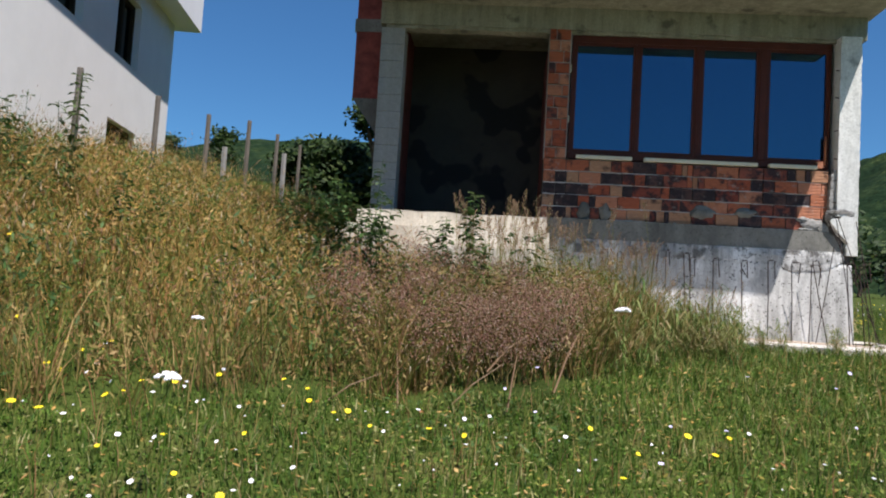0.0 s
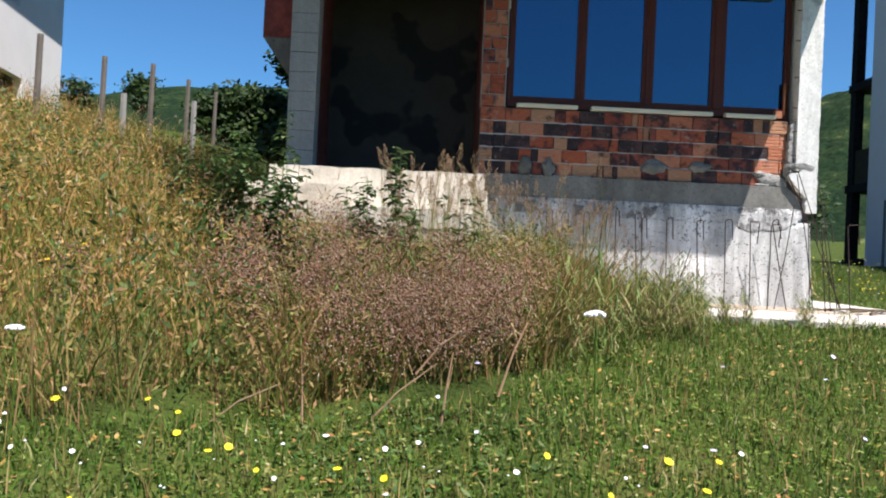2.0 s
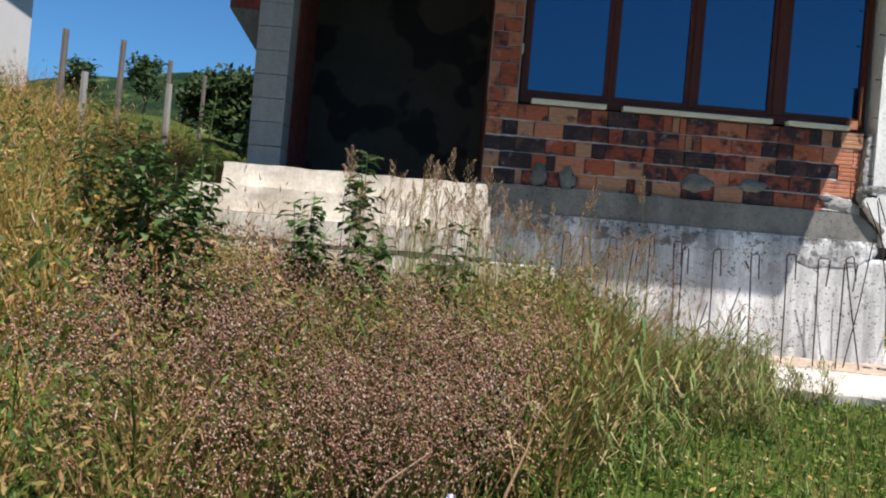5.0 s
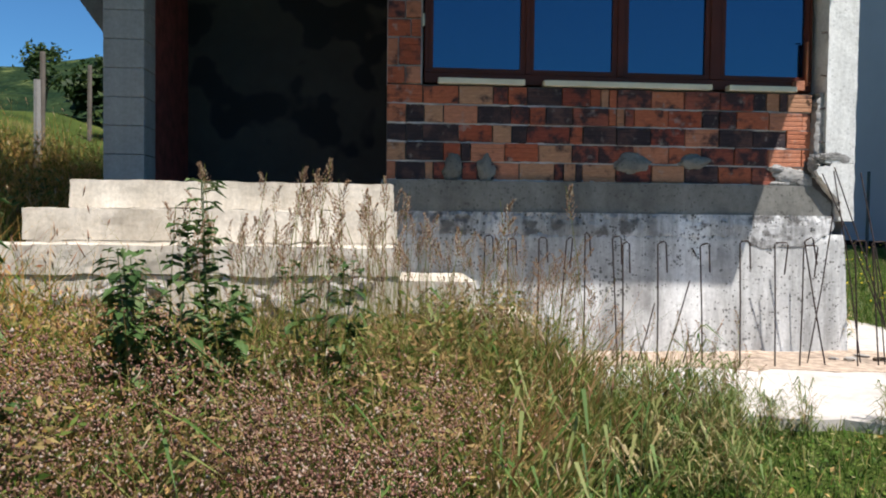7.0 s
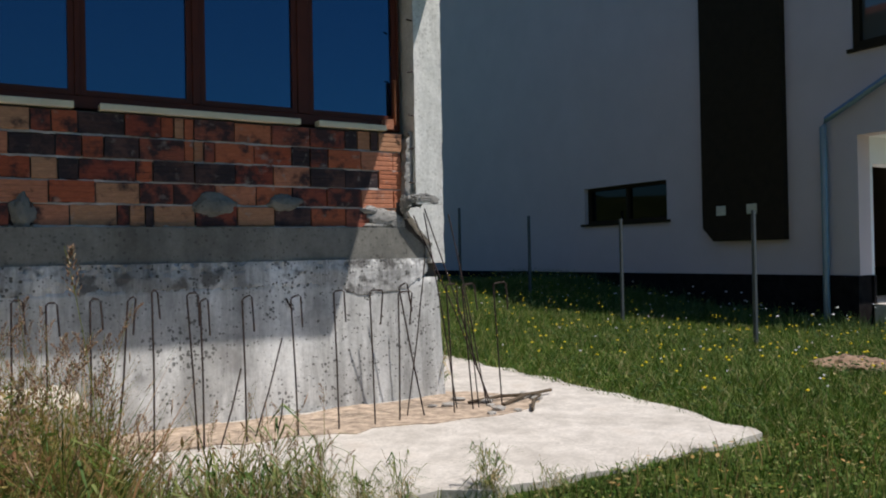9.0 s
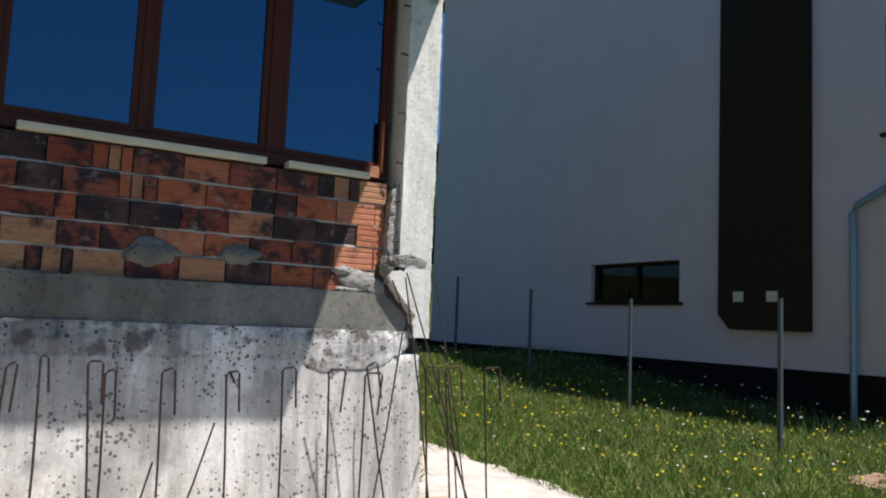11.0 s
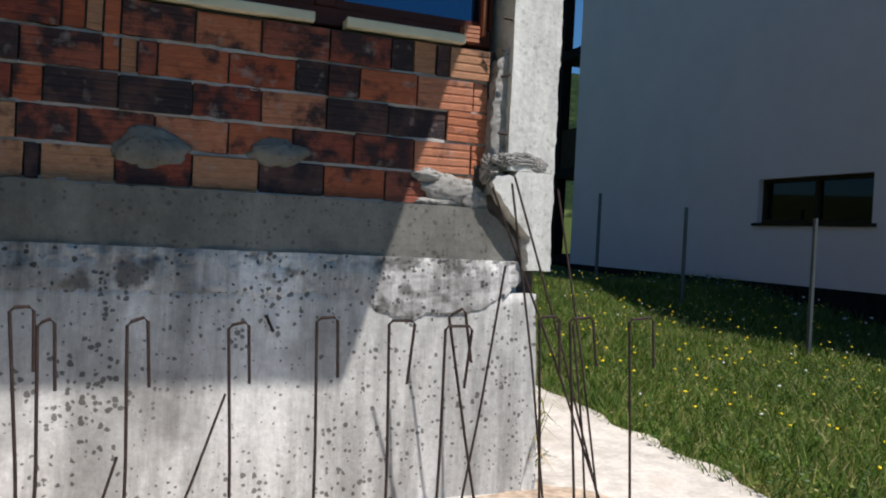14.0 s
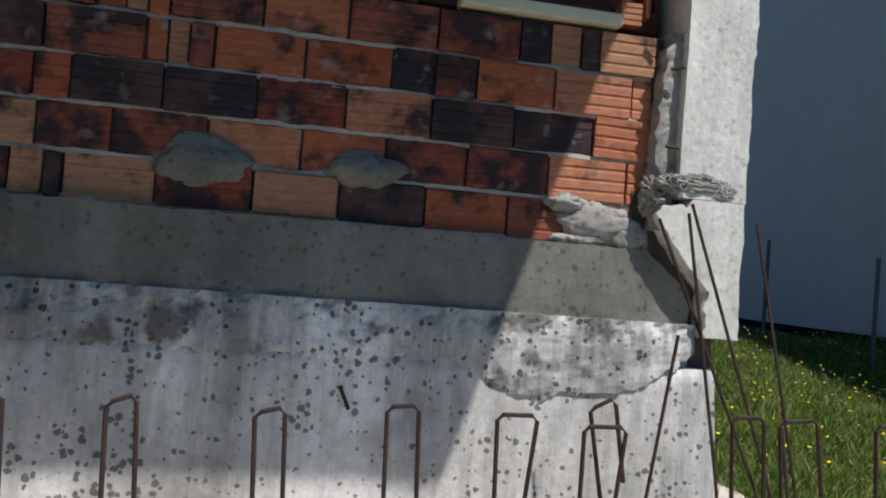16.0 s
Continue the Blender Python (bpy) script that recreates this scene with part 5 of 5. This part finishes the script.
tree(-19.2, 32.5, 6.0, 2.9, 0.75, 1, "round dark green tree on the skyline", 900, 0.13)
tree(-21.8, 31.0, 6.0, 2.0, 0.7, 2, "low dark green bush on the skyline", 700, 0.13)
tree(-8.0, 9.8, 2.2, 1.6, 0.6, 3, "dense dark green bush beside the house", 3500, 0.09)
tree(-6.95, 9.0, 1.9, 4.4, 0.5, 4, "tree with small dark leaves behind the brick bay", 1800, 0.085)
tree(-6.7, 7.0, 1.3, 1.4, 0.6, 8, "dark green bush beside the house wall", 2200, 0.09)
tree(-9.3, 12.0, 2.7, 1.3, 0.7, 5, "dense dark green bush beside the house", 2500, 0.10)
tree(16, 44, 1.5, 5, 3, 6, "dark green tree far behind the lawn", 1500, 0.3)
tree(22, 50, 1.5, 6, 3, 7, "dark green tree far behind the lawn", 1500, 0.3)

# ---- bricks, stones and blocks of the walls ----
def brick_mesh(w, h, d, ridged, clay):
    """A hollow brick with shallow grooves along its face."""
    bm = bmesh.new()
    if ridged:
        prof = [(0.0, 0)]
        for f in (0.22, 0.5, 0.78):
            prof += [(f - 0.05, 0), (f - 0.03, 0.0025), (f + 0.03, 0.0025), (f + 0.05, 0)]
        prof += [(1.0, 0)]
    else:
        prof = [(0.0, 0.006), (0.05, 0.001), (0.32, 0), (0.36, 0.0015), (0.64, 0.0015), (0.68, 0), (0.95, 0.001), (1.0, 0.006)]
    rows = [(bm.verts.new((-w / 2, y, (f - 0.5) * h)), bm.verts.new((w / 2, y, (f - 0.5) * h))) for f, y in prof]
    for (a, b), (c, e) in zip(rows, rows[1:]):
        bm.faces.new([a, b, e, c])
    bl, br = bm.verts.new((-w / 2, d, -h / 2)), bm.verts.new((w / 2, d, -h / 2))
    tl, tr = bm.verts.new((-w / 2, d, h / 2)), bm.verts.new((w / 2, d, h / 2))
    bm.faces.new([bl, br, rows[0][1], rows[0][0]])
    bm.faces.new([rows[-1][0], rows[-1][1], tr, tl])
    bm.faces.new([rows[0][0]] + [r[0] for r in rows[1:]] + [tl, bl])
    bm.faces.new([rows[0][1]] + [r[1] for r in rows[1:]] + [tr, br])
    me = bpy.data.meshes.new("brick")
    bmesh.ops.recalc_face_normals(bm, faces=bm.faces)
    bm.to_mesh(me)
    bm.free()
    me.materials.append(M_CLAY[clay])
    return me


BR = {}
brick_wall = empty("wall_front", (-1.9, 0, 1.26), "wall of red and scorched hollow bricks under the window", "wall", kind="structure")
rb = random.Random(21)


def lay(x0, x1, zc, clay, h=0.127):
    w = round(x1 - x0 - 0.009, 3)
    ridged = rb.random() < 0.3 or x0 > -0.65
    key = (w, h, ridged, clay)
    if key not in BR:
        BR[key] = brick_mesh(w, h, 0.06, ridged, clay)
    o = new("brick", BR[key])
    o.parent = brick_wall
    o.location = Vector(((x0 + x1) / 2, -0.004 + rb.uniform(-0.010, 0.007), zc + rb.uniform(-0.003, 0.003))) - Vector(brick_wall.location)
    o.rotation_euler = (rb.uniform(-0.03, 0.03), rb.uniform(-0.018, 0.018), rb.uniform(-0.02, 0.02))


def course(z, joints, clays):
    """One row of bricks between its joints; a letter for each brick's clay."""
    for a, b, clay in zip(joints, joints[1:], clays):
        lay(a, b, z, clay)


course(1.853, [-3.47, -3.21, -2.95, -2.70, -2.59, -2.45, -2.19, -1.98, -1.90, -1.84, -1.78, -1.52, -1.27, -1.0, -0.74, -0.64, -0.54, -0.48, -0.29], "RRTDRKDRTRDODDKTKT")
course(1.715, [-3.47, -3.33, -3.20, -3.06, -2.81, -2.57, -2.43, -2.31, -2.11, -1.84, -1.78, -1.72, -1.65, -1.39, -1.13, -1.0, -0.87, -0.62, -0.36, -0.29], "OKTOKDRKDRTDRRKDROO")
course(1.578, [-3.47, -3.33, -3.21, -2.95, -2.70, -2.56, -2.45, -2.13, -2.03, -1.78, -1.52, -1.26, -1.0, -0.74, -0.48, -0.29], "KKKRTKDRKKDOKKO")
course(1.443, [-3.47, -3.33, -3.06, -2.93, -2.86, -2.61, -2.36, -2.11, -1.91, -1.65, -1.38, -1.13, -0.88, -0.62, -0.36, -0.29], "TKRKORTDDORDDOO")
course(1.305, [-3.47, -3.40, -3.19, -3.13, -3.04, -2.92, -2.81, -2.69, -2.50, -2.24, -2.17, -2.08, -2.03, -1.78, -1.51, -1.26, -1.0, -0.74, -0.52, -0.31], "OKTDKDKOTDTKTDTKRDT")
for z in (1.784, 1.646, 1.511, 1.374, 1.241):
    rel(rough_box("mortar_bed", -3.465, -0.30, 0.0, 0.02, z - 0.0065, z + 0.0065, M_MORTAR, cut=0.02, amp=0.006, freq=22), brick_wall)
z, i = 1.93, 0
while z < 3.38:
    h = rb.choice((0.12, 0.12, 0.19))
    cut = -3.47 + (0.13, 0.08, 0.17)[i % 3]
    lay(-3.47, cut, z + h / 2, "RORD"[i % 4], h)
    lay(cut, -3.225, z + h / 2, "ORR"[i % 3], h)
    z += h + 0.012
    i += 1
lay(-0.42, -0.34, 1.985, "O", 0.07)

rs0 = random.Random(8)
# mortar smeared over the bricks
for i, (cx, cz, rx, rz) in enumerate(((-1.66, 1.37, 0.125, 0.062), (-1.19, 1.395, 0.115, 0.045), (-0.44, 1.305, 0.15, 0.055), (-0.34, 1.265, 0.075, 0.05), (-0.55, 1.36, 0.06, 0.025), (-2.99, 1.33, 0.075, 0.085), (-2.75, 1.32, 0.065, 0.085), (-0.50, 1.248, 0.10, 0.016))):
    rel(lump_shape("mortar_patch", (cx, 0.0, cz), (rx, 0.040, rz * 1.2), M_BAND if i < 2 or 4 < i < 7 else M_ROUGH, 0.12, i + 3), brick_wall)

# nail stubs along the column's inner edge
for z in (1.56, 1.80, 2.05, 2.36, 2.74, 3.05):
    bm = bmesh.new()
    tube(bm, [(-0.275, -0.09, z), (-0.235, -0.103, z + rs0.uniform(-0.01, 0.01))], 0.006, 5)
    tagged(part("nail", bm, M_RUST), "short rusty nail stub in the edge of the column", "nail", "nails in the column edge")

# blocks of the porch column
z = 1.18
bme = None
for k in range(11):
    o = rel(box("block", -5.45, -5.17, 0.0, 0.28, 0, 0.198, M_BLOCK, bev=0.004) if k == 0 else new("block", bme), left_col)
    bme = o.data
    o.location = Vector((0, 0, z + 0.2015 * k))

# stones in the foot of the steps
rs = random.Random(3)
for i in range(90):
    o = new("stone", STONES[i % 5])
    s = rs.uniform(0.08, 0.17)
    o.scale = (s * rs.uniform(0.9, 1.5), s * 0.7, s)
    p = Vector((rs.uniform(-5.92, -3.45), -0.99 + rs.uniform(-0.02, 0.02), rs.uniform(-0.1, 0.56)))
    o.location = p - Vector(steps.location)
    o.rotation_euler = (0, rs.uniform(-0.4, 0.4), rs.uniform(-0.3, 0.3))
    o.parent = steps
